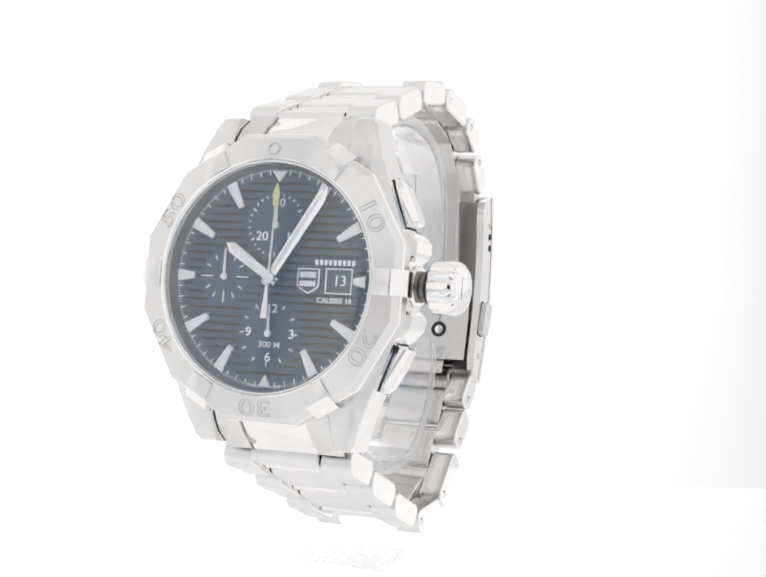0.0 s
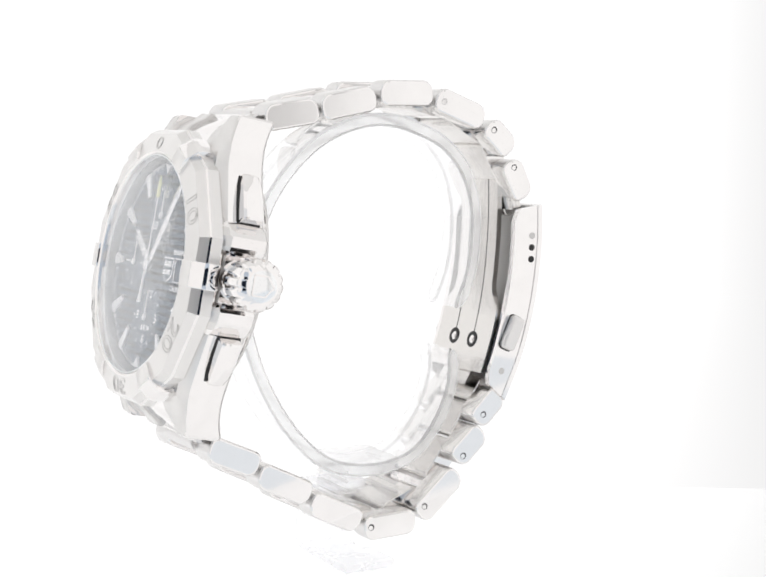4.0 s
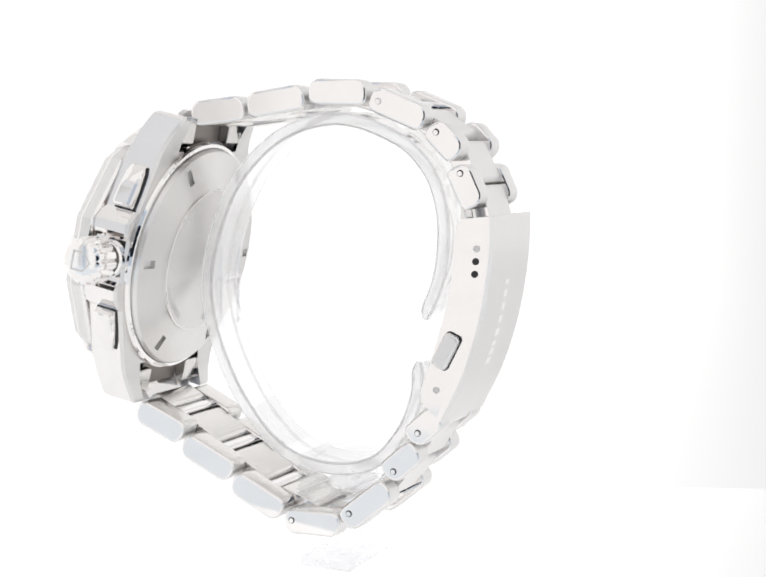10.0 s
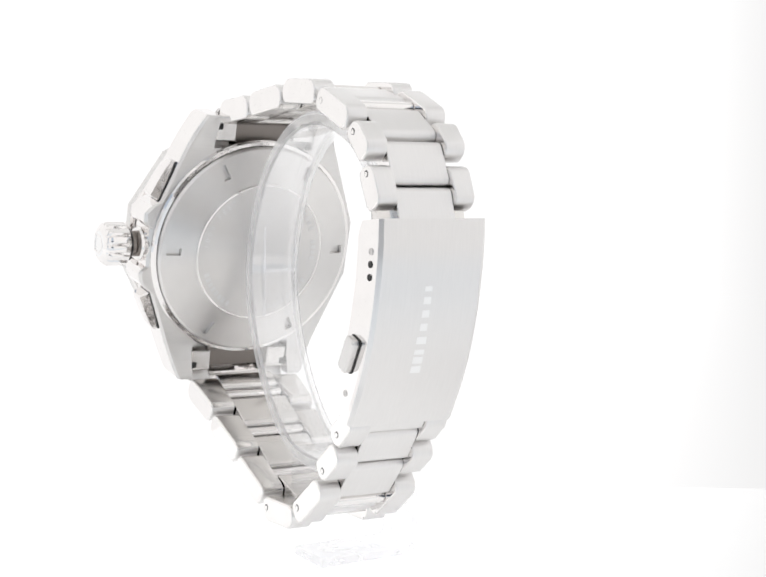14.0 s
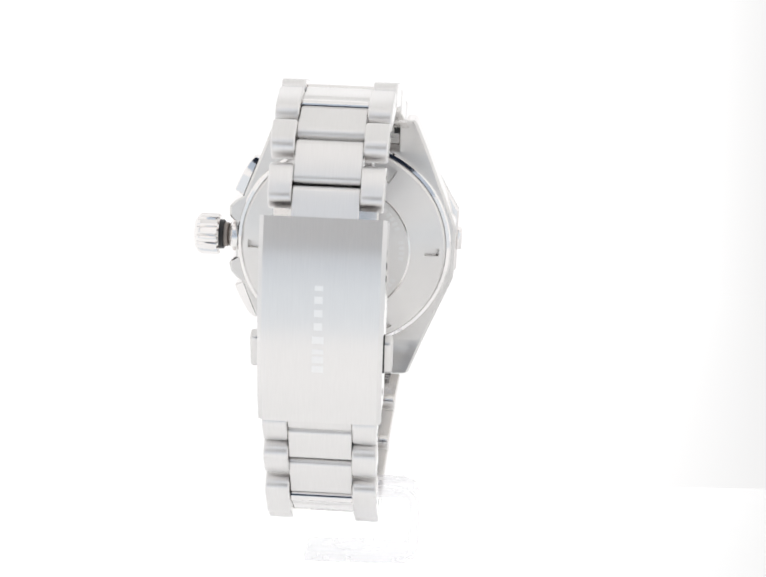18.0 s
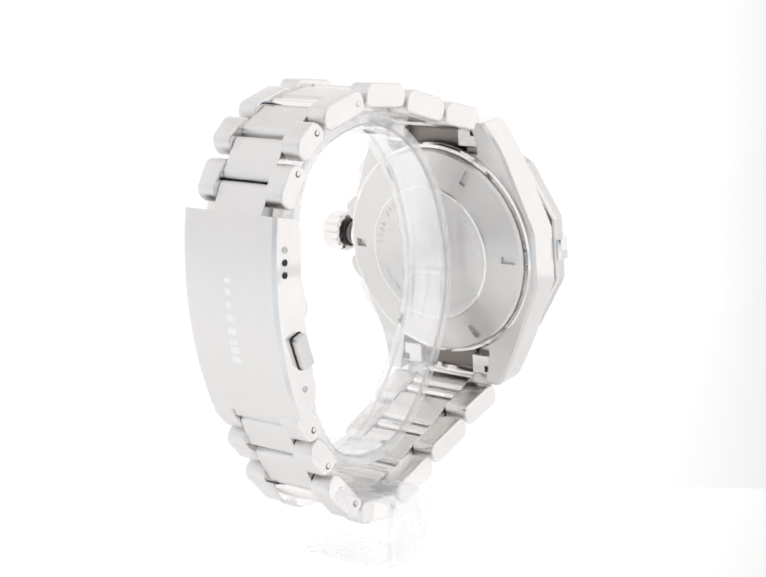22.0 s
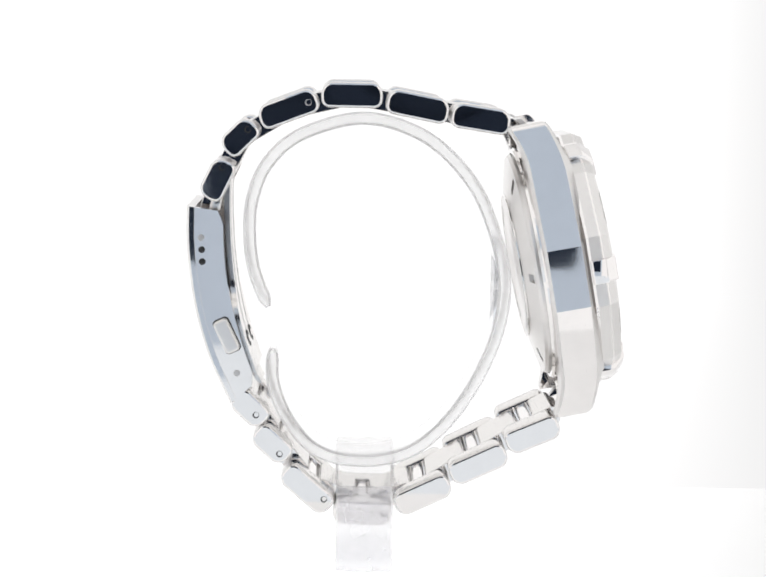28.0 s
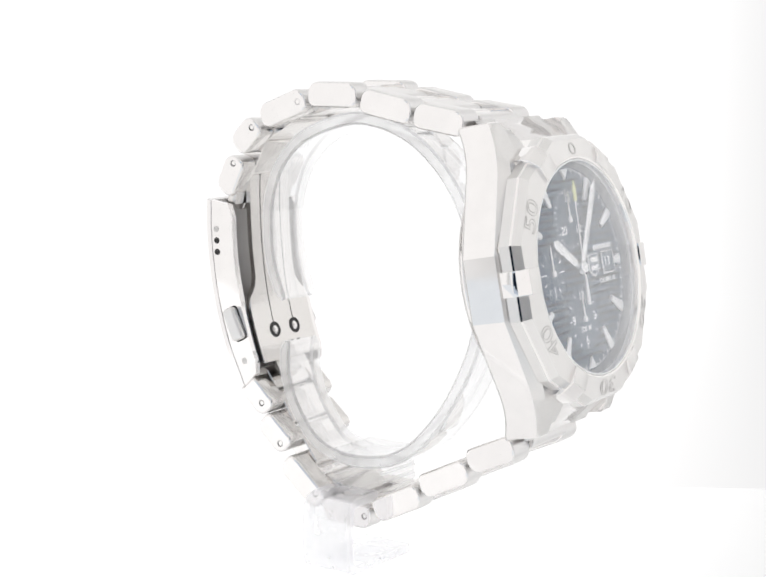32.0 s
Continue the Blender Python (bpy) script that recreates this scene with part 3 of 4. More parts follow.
loft(bm, [[m @ Vector((x * k, y, z)) for x, z in ((-1, 1.38), (1, 1.38), (1, 1.6), (-1, 1.6))] for y, k in ((10.6, 0.45), (12.6, 0.5), (13.9, 0.08))])
tip = part("yellow_tip", bm, YELLOW, WATCH, "pale yellow lume tip of the seconds hand", 0)
tip.parent = DIALP
bm = bmesh.new()
loft(bm, [[m @ Vector((x * k, y, z)) for x, z in ((-1, 1.4), (1, 1.4), (1, 1.62), (-1, 1.62))] for y, k in ((-1.2, 0.2), (-2.4, 0.28), (-6.0, 0.55))])
part("counterweight", bm, HAND_PALE, DIALP, "broad tail of the seconds hand", 0)
part("hand_cap", lathe(bmesh.new(), [(0, 1.75), (0.85, 1.7), (1.0, 1.5), (1.0, 0.3), (0, 0.3)], FACE, 40, False), HAND, DIALP)
for key, ln in (("thirty", 4.2), ("seconds", 4.3), ("twelve", 4.2)):
    u, v, _ = SUBS[key]
    m = on_face(u, v, 0)
    bm = hand(bmesh.new(), m, ln, 0.26, 0.16, 0.4, 0.3, 0.0, 0.14)
    lathe(bm, [(0, 0.55), (0.5, 0.5), (0.55, 0.2), (0, 0.2)], m, 24, False)
    part("small_hand", bm, HAND_PALE, SUB_OB[key], "small white subdial hand")

# ---- crown, pushers, back ----
CROWN_M = axes(f3(0, 0.0, -6.9), FACE_V, FACE_N)     # z along the stem, to the crown's side
bm = bmesh.new()
n = 144
prof = [(23.8, 2.0), (23.8, 3.5), (24.1, 3.9), (27.3, 3.9), (27.9, 3.6), (28.35, 3.05), (28.62, 2.3), (28.7, 0.0)]
rings = []
for z, r in prof:
    ring = []
    for i in range(n):
        a = 2 * math.pi * i / n
        g = 0.4 * max(0.0, math.cos(14 * a)) ** 1.5 * min(1.0, max(0.0, (r - 3.3) / 0.6))
        ring.append(bm.verts.new(CROWN_M @ Vector(((r - g) * math.cos(a), (r - g) * math.sin(a), z))))
    rings.append(ring)
for a, b in zip(rings, rings[1:]):
    for i in range(n):
        bm.faces.new((a[i], a[(i + 1) % n], b[(i + 1) % n], b[i]))
bmesh.ops.remove_doubles(bm, verts=bm.verts, dist=0.001)
slotted(bm, lambda f: 1 if (CROWN_M.inverted() @ f.calc_center_median()).z > 28.6 else 0)
CROWN = part("crown", bm, [POLISH, HAND], WATCH, "fluted polished steel winding crown, pulled out", 30)
part("stem_gasket", lathe(bmesh.new(), [(0, 23.0), (2.6, 23.0), (2.8, 23.2), (2.8, 23.85), (0, 23.85)], CROWN_M, 32, False), RUBBER, CROWN, "thin black crown gasket")
part("crown_stem", lathe(bmesh.new(), [(0, 20.6), (2.3, 20.6), (2.3, 21.9), (2.0, 22.1), (2.3, 22.3), (2.3, 23.1), (0, 23.1)], CROWN_M, 32, False), RECESS, CROWN, "steel crown stem")
part("crown_tube", lathe(bmesh.new(), [(0, 19.0), (3.1, 19.0), (3.1, 21.2), (2.8, 21.6), (2.4, 21.6), (0, 21.5)], CROWN_M, 40, False), POLISH, WATCH, "polished crown tube")
bm = bmesh.new()
small = [(-1.5, 1.5), (1.5, 1.5), (1.5, -0.6), (0, -1.8), (-1.5, -0.6)]
k = len(small)
for i in range(k):
    a, b = Vector(small[i]), Vector(small[(i + 1) % k])
    d = (b - a).normalized()
    m2 = CROWN_M @ Matrix.Translation((*a, 28.57)) @ Matrix.Rotation(math.atan2(d.y, d.x), 4, "Z")
    block(bm, m2, (0, -0.12, 0), ((b - a).length, 0.12, 0.14))
part("crown_emblem", bm, POLISH, CROWN, "raised shield outline", 0)

for sv in (1, -1):
    # a slanted pusher, set along the flank
    a, b = Vector((20.9, sv * 9.3)), Vector((17.7, sv * 16.2))
    d = (b - a).normalized()
    nrm = Vector((d.y, -d.x)) if Vector((d.y, -d.x)).x > 0 else Vector((-d.y, d.x))
    ln = (b - a).length
    W0 = -7.5

    def slab(lines, inset, grow):
        bm = bmesh.new()
        secs = []
        for s, out, hw in lines:
            p = a + d * s
            q0, q1 = p - nrm * inset, p + nrm * out
            hw += grow
            secs.append([f3(q0.x, q0.y, W0 - hw), f3(q0.x, q0.y, W0 + hw), f3(q1.x, q1.y, W0 + hw - 0.25), f3(*(q1 + nrm * 0.22), W0 + hw - 0.7),
                         f3(*(q1 + nrm * 0.22), W0 - hw + 0.7), f3(q1.x, q1.y, W0 - hw + 0.25)])
        return loft(bm, secs)

    P = part("pusher", slab(((0.0, -0.4, 1.75), (0.25, -0.15, 1.88), (3.0, -0.1, 1.88), (6.0, -0.3, 1.75), (ln - 0.3, -0.7, 1.5), (ln, -1.0, 1.4)), 3.4, 0.0), POLISH, WATCH, "polished slanted chronograph pusher", 25)
    # the dark joint round it, a hair proud of the flank
    bm = bmesh.new()
    secs = []
    for s_, hw in ((-0.22, 1.85), (0.3, 1.98), (3.0, 2.0), (6.0, 1.86), (ln - 0.2, 1.58)):
        p = a + d * s_
        h = half_width(p.y - nrm.y * 1.6, 1) + 0.07
        q = Vector((h, p.y - nrm.y * (p.x - h)))
        secs.append([f3(q.x - 2.0, q.y, W0 - hw), f3(q.x - 2.0, q.y, W0 + hw), f3(q.x, q.y, W0 + hw), f3(q.x, q.y, W0 - hw)])
    part("pusher_gap", loft(bm, secs), DARK, P, "", 0)

bm = lathe(bmesh.new(), [(0, -13.6), (12.4, -13.6), (12.7, -13.35), (15.3, -12.78), (17.9, -12.2), (18.8, -12.0), (19.15, -11.5), (19.2, -9.6), (0, -9.6)], CASE_F, 144, False)
# six key slots sunk into the slope
INV = CASE_F.inverted()
slot_faces = []
for f in bm.faces:
    c = INV @ f.calc_center_median()
    if 15.3 < c.xy.length < 17.9 and c.z < -12.0 and abs((math.degrees(math.atan2(c.y, c.x)) + 30) % 60 - 30) < 2.6:
        slot_faces.append(f)
grown = bmesh.ops.extrude_face_region(bm, geom=slot_faces)
bmesh.ops.translate(bm, verts=[g for g in grown["geom"] if isinstance(g, bmesh.types.BMVert)], vec=FACE_N * 0.9)
bmesh.ops.delete(bm, geom=slot_faces, context="FACES")
BACK = part("case_back", bm, BACKST, WATCH, "brushed round screw-down case back with six key slots", 20)
part("back_ring", lathe(bmesh.new(), [(19.25, -9.9), (20.1, -9.9), (20.15, -10.6), (19.9, -11.0), (19.3, -11.1)], CASE_F, 128), POLISH, BACK, "polished ring round the back")


def back_frame(phi, r):
    """On the back, at phi degrees clockwise from twelve as seen from the front; x runs clockwise as seen from behind."""
    c, q = math.cos(radians(phi)), math.sin(radians(phi))
    ey = FACE.to_3x3() @ Vector((q, c, 0))
    ex = FACE.to_3x3() @ Vector((-c, q, 0))
    return axes(f3(r * q, r * c, -13.62), ex, ey)


for i, ch in enumerate("1000 FEET"):
    if ch != " ":
        part("etched_letter", lettering(bmesh.new(), ch, 1.35, back_frame(84 - i * 6.2, 11.0), 0.03), ETCH_BACK, BACK, "", 0)
for start, count in ((150, 8), (-44, 5), (-80, 4), (-120, 9)):
    for i in range(count):
        part("etched_bar", bar(bmesh.new(), back_frame(start - i * 5.4, 11.0), 0, 0, 0.62, 0.95, 0.0, 0.04), ETCH_BACK, BACK, "", 0)
part("back_groove", lathe(bmesh.new(), [(12.35, -13.5), (12.6, -13.5), (12.6, -13.66), (12.35, -13.66)], CASE_F, 128), POLISH, BACK, "fine turned ring")


# ---- bracelet ----
def along(a, b, thick, bulge=0.4, r=1.7, n=7):
    """A rounded link outline about the line a-b, in its own frame: x along, y outwards."""
    ln = (Vector(b) - Vector(a)).length
    h = thick / 2
    pts = []
    for cx, cy, a0 in ((ln - r, h - r, 0), (r, h - r, 90), (r, -h + r, 180), (ln - r, -h + r, 270)):
        for i in range(n):
            t = radians(a0 + 90 * i / (n - 1))
            pts.append((cx + r * math.cos(t), cy + r * math.sin(t)))
    out = []
    for x, y in pts:
        f = max(-1.0, min(1.0, 2 * x / ln - 1))
        out.append((x, y + bulge * (1 - f * f)))
    return out, ln


def side_frame(a, b, y0):
    """x from a to b, y outwards from the bracelet's middle, z along the watch's +y or -y."""
    a, b = Vector((a[0], y0, a[1])), Vector((b[0], y0, b[1]))
    ex = (b - a).normalized()
    ey = Vector((ex.z, 0, -ex.x))
    mid = (a + b) / 2
    if ey.dot(mid - Vector((2, y0, 0))) < 0:
        ey = -ey
    return axes(a, ex, ey)


def link_faces(bm, m):
    """Polished ends, brushed outside, plainer inside."""
    bm.normal_update()
    bmesh.ops.recalc_face_normals(bm, faces=bm.faces)
    out = m.to_3x3().col[1]
    return slotted(bm, lambda f: 1 if abs(f.normal.y) > 0.93 else 2 if f.normal.dot(out) < -0.5 else 0)


def outer_link(a, b, inner, wide, pin=None, thick=4.2):
    """A pair of outer links; wide: half widths of the bracelet at a and b, to which their polished sides run."""
    outline, ln = along(a, b, thick)
    for s in (1, -1):
        m = side_frame(a, b, 0)
        sg = s if m.to_3x3().col[2].y > 0 else -s
        outer = wide[0]
        z0, z1 = sorted((sg * inner, sg * outer))
        bm = bmesh.new()
        prism(bm, outline, m, z0, z1, 0.42, 3)
        inv = m.inverted()
        for v in bm.verts:
            if abs(v.co.y) > (inner + outer) / 2:
                v.co.y += s * (wide[1] - wide[0]) * (inv @ v.co).x / ln
        L = part("outer_link", link_faces(bm, m), [BRUSH_X, POLISH, INNER], WATCH, "outer bracelet link with polished side", 26)
        if pin:
            x = inv @ Vector((pin[0], 0, pin[1]))
            at = wide[0] + (wide[1] - wide[0]) * x.x / ln
            pm = axes((pin[0], s * (at - 0.35), pin[1]), (1, 0, 0), (0, 0, -s))
            part("pin_hole", lathe(bmesh.new(), [(0.0, 0.0), (0.56, 0.0), (0.56, 0.362), (0.0, 0.362)], pm, 24, False), DARK if pin[2] else ENGRAVE, L, "", 40)
            pm = pm @ Matrix.Translation((0.07, 0.07, 0))
            part("pin", lathe(bmesh.new(), [(0, 0.2), (0.36, 0.2), (0.41, 0.3), (0.41, 0.372), (0.3, 0.372), (0, 0.366)], pm, 20, False), POLISH, L, "", 40)


def centre_link(a, b, half, thick=3.3, lift=0.0, ridge=True):
    """A brushed bar across the middle with a polished rounded strip at its end."""
    m = side_frame(a, b, 0)
    m = m @ Matrix.Translation((0, lift, 0))
    outline, ln = along(a, b, thick, 0.1, 1.1)
    bm = bmesh.new()
    prism(bm, outline, m, -half, half, 0.12, 1)
    part("centre_link", link_faces(bm, m), [BRUSH_X, POLISH, INNER], WATCH, "brushed centre bracelet link", 26)


def polished_bar(p, d, half, w=2.0, thick=2.9, lift=0.0):
    a, b = (p[0] - d[0] * w / 2, p[1] - d[1] * w / 2), (p[0] + d[0] * w / 2, p[1] + d[1] * w / 2)
    m = side_frame(a, b, 0) @ Matrix.Translation((0, lift, 0))
    outline, ln = along(a, b, thick, 0.12, 0.8)
    part("polished_bar", prism(bmesh.new(), outline, m, -half, half, 0.1, 1), POLISH, WATCH, "narrow polished bracelet bar", 40)


UPPER = [((24.2, 28.6), (14.6, 30.0), 10.0, None), ((14.1, 30.2), (4.0, 32.1), 9.8, None), ((3.3, 32.8), (-6.8, 32.8), 9.7, None),
         ((-7.4, 32.2), (-16.8, 28.6), 9.5, (-8.9, 31.7, 0)), ((-17.6, 27.9), (-22.3, 23.3), 9.4, (-18.8, 27.1, 1)), ((-22.0, 21.8), (-25.15, 15.4), 9.3, (-23.0, 20.8, 1))]
LOWER = [((-20.5, -17.3), (-15.6, -22.0), 9.2, (-17.2, -20.9, 1)), ((-17.0, -23.4), (-11.6, -28.2), 9.1, (-13.2, -27.6, 1)), ((-12.2, -30.3), (-4.5, -36.9), 9.2, (-5.6, -35.4, 1)),
         ((-4.0, -37.4), (6.0, -37.7), 9.3, (4.7, -37.7, 1)), ((6.5, -36.5), (15.7, -32.0), 9.5, None), ((15.8, -30.9), (25.1, -26.4), 9.7, None), ((25.1, -25.2), (33.8, -21.3), 10.0, None)]


def centre_half(w):
    return 5.15 + (w - 9.2) * 0.7


def chain(rows, bare, widths):
    for (a, b, w, pin), w0, w1 in zip(rows, widths, widths[1:]):
        outer_link(a, b, centre_half(w) + 0.06, (w0, w1), pin)
    # centre links bridge the joints; a narrow polished bar lies over each row's middle
    for i, ((a, b, w, _), (c, d, w2, _)) in enumerate(zip(rows, rows[1:])):
        m0 = ((a[0] + b[0]) / 2, (a[1] + b[1]) / 2)
        m1 = ((c[0] + d[0]) / 2, (c[1] + d[1]) / 2)
        e = Vector((m1[0] - m0[0], m1[1] - m0[1]))
        k0, k1 = ((0.22 if j in bare else min(1.45, 0.3 * e.length)) / e.length for j in (i, i + 1))
        p, q = (m0[0] + e.x * k0, m0[1] + e.y * k0), (m1[0] - e.x * k1, m1[1] - e.y * k1)
        centre_link(p, q, centre_half((w + w2) / 2))
    for i, (a, b, w, _) in enumerate(rows):
        if i in bare:
            continue
        m0 = ((a[0] + b[0]) / 2, (a[1] + b[1]) / 2)
        d = Vector((b[0] - a[0], b[1] - a[1])).normalized()
        polished_bar(m0, d, centre_half(w), 2.1)


chain(UPPER, (4, 5), (11.0, 10.45, 9.9, 9.5, 9.28, 9.12, 8.95))
chain(LOWER, (0, 1), (9.2, 9.2, 9.25, 9.4, 9.6, 9.95, 10.45, 11.0))
centre_link((-23.5, 18.6), (-25.6, 12.6), centre_half(9.3))
centre_link((-18.2, -19.9), (-20.9, -15.8), centre_half(9.2))
centre_link((24.6, 28.3), (21.0, 29.0), centre_half(10.0))
centre_link((30.6, -22.6), (34.4, -20.6), centre_half(10.0))
# end links between the lugs: two flush outer pieces and a lower polished middle
for sv in (1, -1):
    for u0, u1, drop, mat in ((-9.75, -5.75, 0.0, BRUSH_Y), (-5.65, 5.65, 0.75, POLISH), (5.75, 9.75, 0.0, BRUSH_Y)):
        bm = bmesh.new()
        secs = []
        for v, wf, wb in ((17.6, -3.5, -10.0), (19.7, -4.1, -10.4), (21.5, -5.0, -10.8), (23.2, -6.4, -11.4), (24.4, -8.2, -11.9), (25.5, -9.3, -12.6)):
            wf -= drop
            wb = min(wb + (4.0 if drop else 2.6), wf - 1.2)
            secs.append([f3(u, sv * v, w) for u, w in ((u0, wb), (u0, wf - 0.25), (u0 + 0.25, wf), (u1 - 0.25, wf), (u1, wf - 0.25), (u1, wb))])
        loft(bm, secs)
        part("end_link", bm, mat, WATCH, "solid end link piece between the lugs", 30)
    # seen from behind: a plate with the recess's shade put into its colour, between two pale tabs that hold the spring
    # bar
    lo, hi = sorted((sv * 19.2, sv * 23.4))
    part("end_link_shade_plate", block(bmesh.new(), CASE_F, (-5.8, lo, -8.6), (5.8, hi, -8.1)), RECESS, WATCH, "", 0)
    for su in (1, -1):
        u0, u1 = sorted((su * 5.9, su * 9.8))
        lo, hi = sorted((sv * 19.8, sv * 23.6))
        T_ = part("end_link_tab", block(bmesh.new(), CASE_F, (u0, lo, -10.5), (u1, hi, -7.8), 0.2, 1), INNER, WATCH, "", 30)
        u0, u1 = sorted((su * 8.7, su * 9.81))
        lo, hi = sorted((sv * 21.9, sv * 23.0))
        part("spring_bar_notch", block(bmesh.new(), CASE_F, (u0, lo, -10.56), (u1, hi, -9.6)), DARK, T_, "", 0)

# a hinge bar joins the last upper links to the clasp
bm = prism(bmesh.new(), [(-25.3, 13.6), (-23.4, 13.6), (-23.0, 16.0), (-24.6, 16.4)], axes((0, 0, 0), (1, 0, 0), (0, 0, 1)), -8.2, 8.2, 0.3, 2)
part("clasp_hinge", bm, INNER, WATCH, "polished hinge bar at the clasp", 30)

# ---- folding clasp ----
CLASP_OUT = [(-28.8, 14.4), (-28.85, 9.0), (-28.4, 3.5), (-27.6, -1.8), (-26.3, -7.2), (-24.5, -12.5), (-21.5, -18.9)]
CLASP_IN = [(-22.8, 13.6), (-22.7, 8.5), (-22.3, 3.4), (-21.4, -1.4), (-20.3, -6.0), (-18.9, -10.6), (-17.2, -15.1)]


def clasp():
    outer, inner = smooth_line(CLASP_OUT, 28), smooth_line(CLASP_IN, 28)
    bm = bmesh.new()
    w, th = 9.8, 1.3
    secs = []
    for o, i in zip(outer, inner):
        d = (i - o).normalized()
        o1 = o + d * 0.45
        b = o + d * th
        secs.append([(o1.x, -w, o1.y), (o.x, -w + 0.7, o.y), (o.x, w - 0.7, o.y), (o1.x, w, o1.y), (b.x, w, b.y), (b.x, -w, b.y)])
    loft(bm, secs)
    bm.normal_update()
    body = part("clasp_cover", slotted(bm, lambda f: 1 if abs(f.normal.y) > 0.9 else 0), [BRUSH_X, POLISH], WATCH, "curved brushed steel folding clasp cover", 30)
    for s in (1, -1):
        bm = bmesh.new()
        secs = []
        for k, (o, i) in enumerate(zip(outer, inner)):
            d = (i - o).normalized()
            f = k / 28
            e = o + d * ((i - o).length - 0.9 * max(0.0, abs(2 * f - 1) - 0.88) / 0.12)
            b = o + d * (th - 0.02)
            flare = w - 0.12 + 0.056 * (e - b).length
            secs.append([(b.x, s * (w - 0.12), b.y), (e.x, s * flare, e.y), (e.x, s * (w - 1.1), e.y), (b.x, s * (w - 1.1), b.y)])
        loft(bm, secs)
        bmesh.ops.bevel(bm, geom=[e for e in bm.edges if len(e.link_faces) == 2 and e.calc_face_angle(0) > 0.9], offset=0.25, segments=1, profile=0.5, affect="EDGES")
        side = part("clasp_side", bm, POLISH, body, "polished clasp side plate", 30)
    return body


CLASP = clasp()
HOLES = ((-26.4, 9.2, 0), (-26.3, 7.2, 1), (-26.2, 5.2, 1), (-20.4, -13.6, 0))
for s in (1, -1):
    for x, z, dark in HOLES:
        pm = axes((x, s * 9.6, z), (1, 0, 0), (0, 0, -s))
        part("adjust_hole", lathe(bmesh.new(), [(0.0, 0.23), (0.36, 0.23), (0.36, 0.26), (0.56, 0.24), (0.56, 0.0), (0, 0.0)], pm, 20, False), DARK if dark else ENGRAVE, CLASP, "", 40)
    a, b = (-24.6, -5.1), (-22.1, -10.4)
    m = side_frame(a, b, 0)
    outline, ln = along(a, b, 2.6, 0.0, 0.7)
    sg = s if m.to_3x3().col[2].y > 0 else -s
    z0, z1 = sorted((sg * 9.3, sg * 11.2))
    part("release_button", prism(bmesh.new(), [(x, y - 1.4) for x, y in outline], m, z0, z1, 0.45, 3), BRUSH_R, CLASP, "satin steel clasp release button", 40)
    rim, _ = along((a[0] - 0.08, a[1] + 0.16), (b[0] + 0.08, b[1] - 0.16), 2.84, 0.0, 0.75)
    z0, z1 = sorted((sg * 9.3, sg * 9.96))
    part("button_gap", prism(bmesh.new(), [(x - 0.16, y - 1.4) for x, y in rim], m, z0, z1), DARK, CLASP, "", 0)
# maker's name on the clasp, as plain bars running up it
mid = smooth_line(CLASP_OUT, 60)
for k, (f0, f1) in enumerate(((0.315, 0.345), (0.36, 0.41), (0.425, 0.48), (0.495, 0.545), (0.56, 0.61), (0.625, 0.665), (0.675, 0.715), (0.72, 0.76))):
    o0, o1 = mid[round(f0 * 60)], mid[round(f1 * 60)]
    ex = Vector((o1.x - o0.x, 0, o1.y - o0.y)).normalized()
    m = axes(((o0.x + o1.x) / 2, 0.3, (o0.y + o1.y) / 2), ex, (0, 1, 0))
    ln = (o1 - o0).length
    sg = 1 if m.to_3x3().col[2].x < 0 else -1
    wd = 1.3 if k < 4 else 1.8
    part("lettering_bar", block(bmesh.new(), m, (-ln * 0.36, -wd / 2, min(sg * -0.3, sg * 0.04)), (ln * 0.36, wd / 2, max(sg * -0.3, sg * 0.04))), ETCH_LIGHT, CLASP, "", 0)
# folding blades inside: narrow above, flared below, with two slits that end in rivets
BLADE_WIDE = ((-20.0, 8.3), (-4.4, 8.3), (-2.6, 7.7), (-1.0, 6.2), (0.6, 5.6), (30.0, 5.6))
line = smooth_line([(-21.9, 19.6), (-22.0, 14.0), (-21.7, 7.0), (-20.9, 0.0), (-19.55, -6.5), (-17.6, -12.6), (-17.1, -13.9)], 48)
bm = bmesh.new()
loft(bm, [[(p.x, -between(p.y, BLADE_WIDE), p.y), (p.x, between(p.y, BLADE_WIDE), p.y), (p.x - 0.9, between(p.y, BLADE_WIDE), p.y + 0.15), (p.x - 0.9, -between(p.y, BLADE_WIDE), p.y + 0.15)] for p in line])
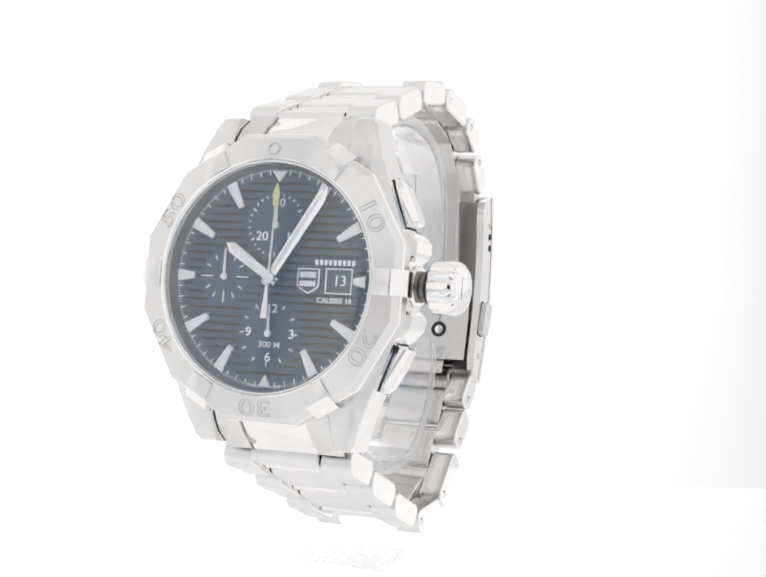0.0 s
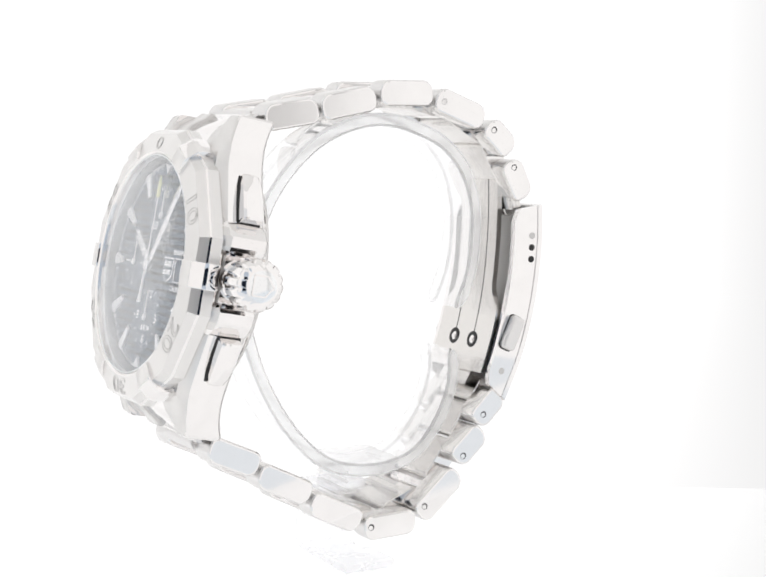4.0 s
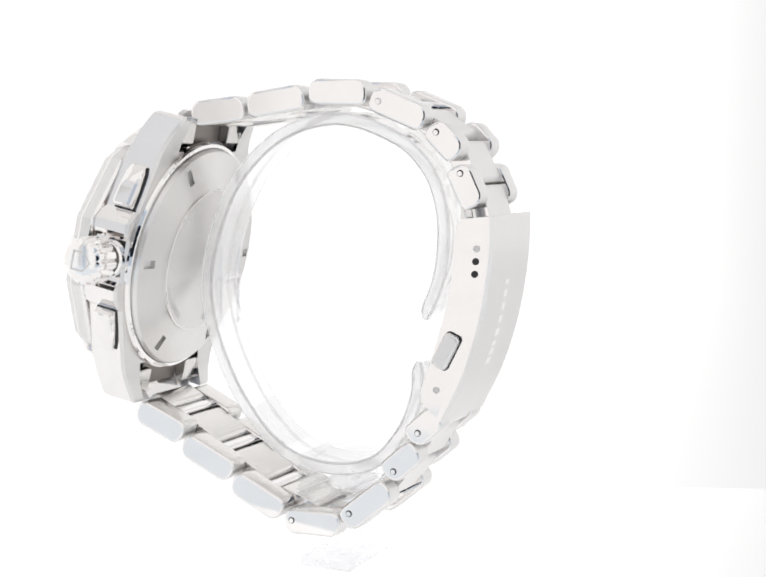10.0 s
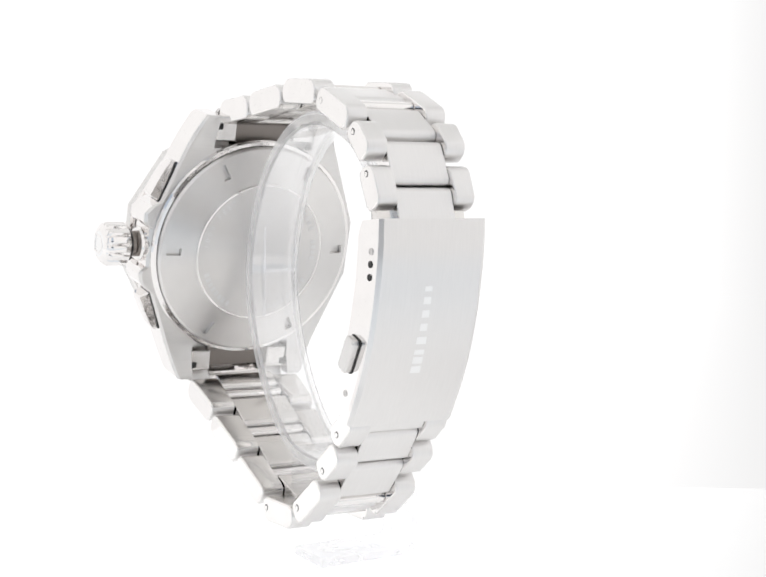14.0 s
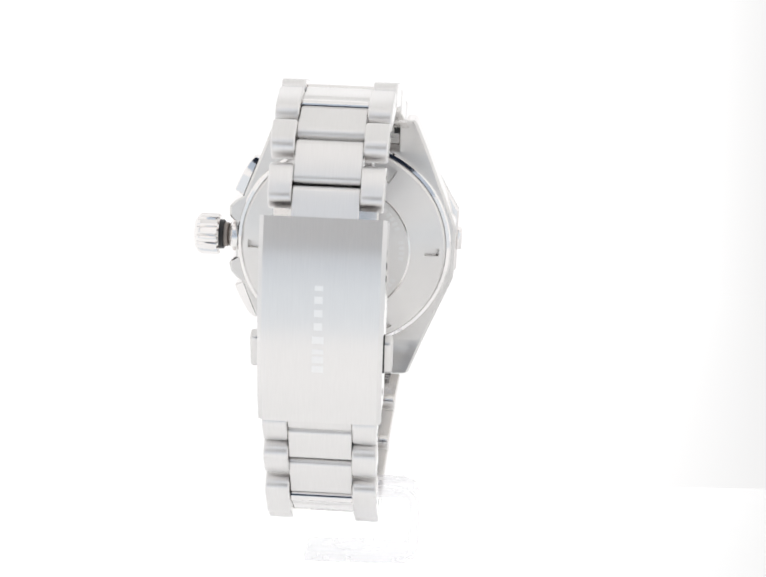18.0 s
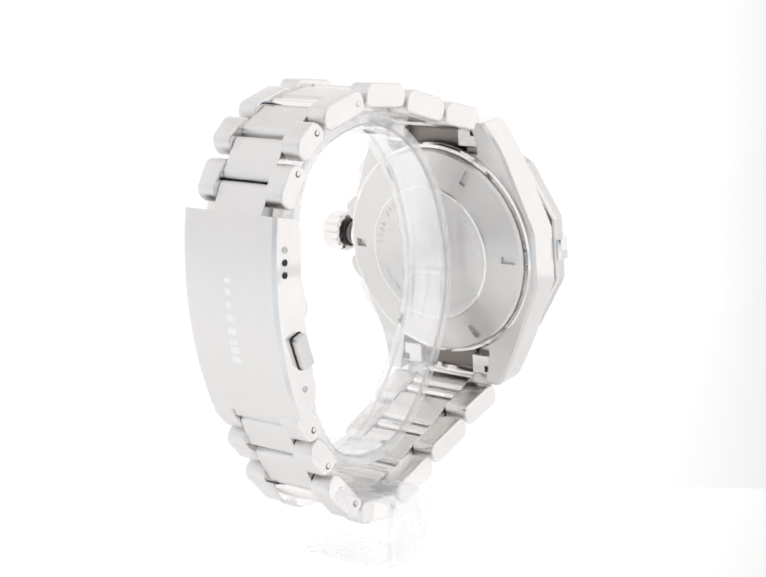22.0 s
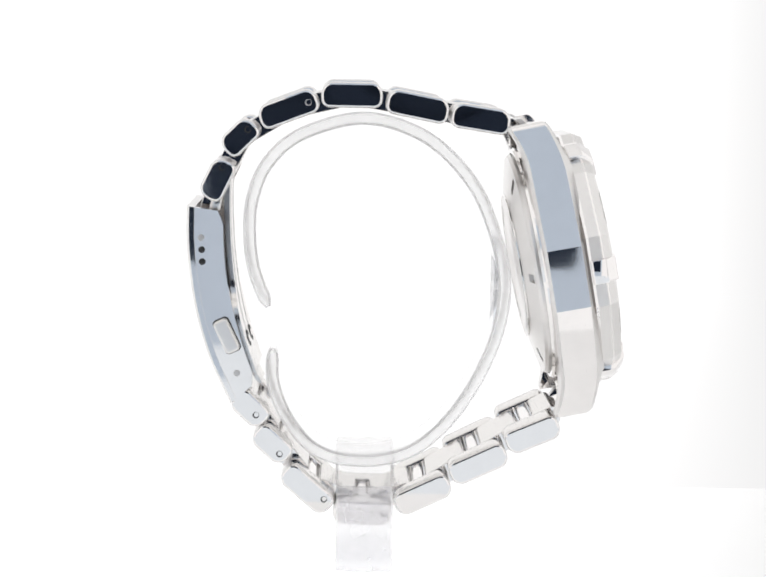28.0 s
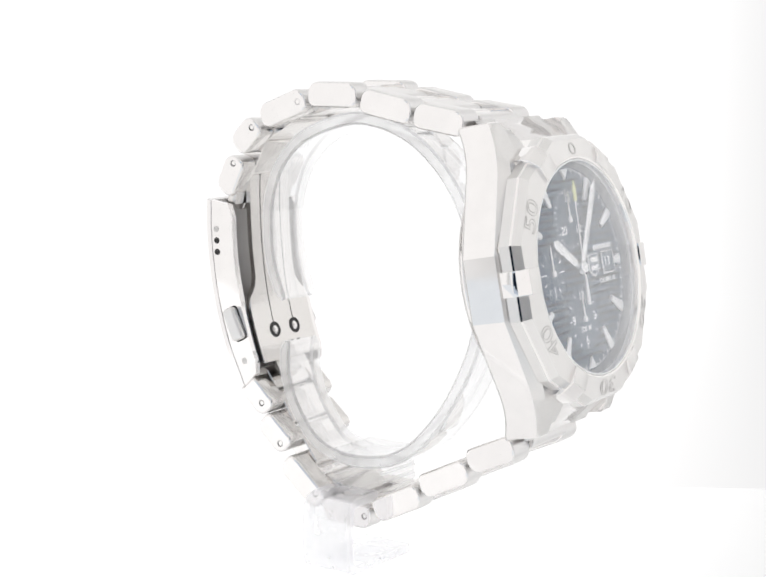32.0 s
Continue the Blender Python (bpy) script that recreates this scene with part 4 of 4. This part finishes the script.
BLADE = part("clasp_blade", bm, INNER, CLASP, "folded inner clasp blade", 30)
for y in (-2.87, 2.87):
    bm = bmesh.new()
    loft(bm, [[(p.x + 0.03, y - 0.09, p.y), (p.x + 0.03, y + 0.09, p.y), (p.x - 0.2, y + 0.09, p.y), (p.x - 0.2, y - 0.09, p.y)] for p in line if p.y > -8.9])
    part("blade_slit", bm, DARK, BLADE, "", 0)
line = smooth_line([(-20.3, -8.0), (-18.6, -12.5), (-16.4, -16.4)], 20)
bm = bmesh.new()
loft(bm, [[(p.x, -4.3, p.y), (p.x, 4.3, p.y), (p.x - 0.9, 4.3, p.y + 0.15), (p.x - 0.9, -4.3, p.y + 0.15)] for p in line])
part("clasp_blade", bm, INNER, CLASP, "folded inner clasp blade", 30)
for y in (-2.87, 2.87):
    pm = axes((-18.85, y, -8.85), (0, 1, 0), (-0.27, 0, 0.96))
    if pm.to_3x3().col[2].x < 0:
        pm = axes((-18.85, y, -8.85), (0, -1, 0), (-0.27, 0, 0.96))
    part("rivet_seat", lathe(bmesh.new(), [(0.8, -0.2), (1.4, -0.2), (1.4, 0.1), (0.8, 0.1)], pm, 24), DARK, CLASP, "", 30)
    part("rivet", lathe(bmesh.new(), [(0, 0.3), (0.45, 0.25), (0.75, 0.05), (0.75, -0.2), (0, -0.2)], pm, 24, False), POLISH, CLASP, "polished round rivet")


# ---- what moves ----
LEAN = 1.547                             # the watch leans on its stand
SEAT = (0.2455, 4.096, -0.0096)          # where the watch sits, from the turning axis, mm
ASIDE = 4.38                             # where the stand stands, from the turning axis, mm


def turned_to(t):
    """Degrees that the turntable has come to: almost even, a little slower towards the end."""
    return 245.250 - 8.96852 * t + 0.0146706 * t ** 2 - 0.000196112 * t ** 3


def motions():
    """The watch and its stand turn together on the table."""
    at = [(t, pose(0, 0, TABLE * MM, 0, 0, turned_to(t))) for t in range(33)]
    walk(WATCH, [(t, m @ pose(*[c * MM for c in SEAT], LEAN)) for t, m in at])
    walk(STAND, [(t, m @ pose(0, ASIDE * MM, 0)) for t, m in at])


motions()
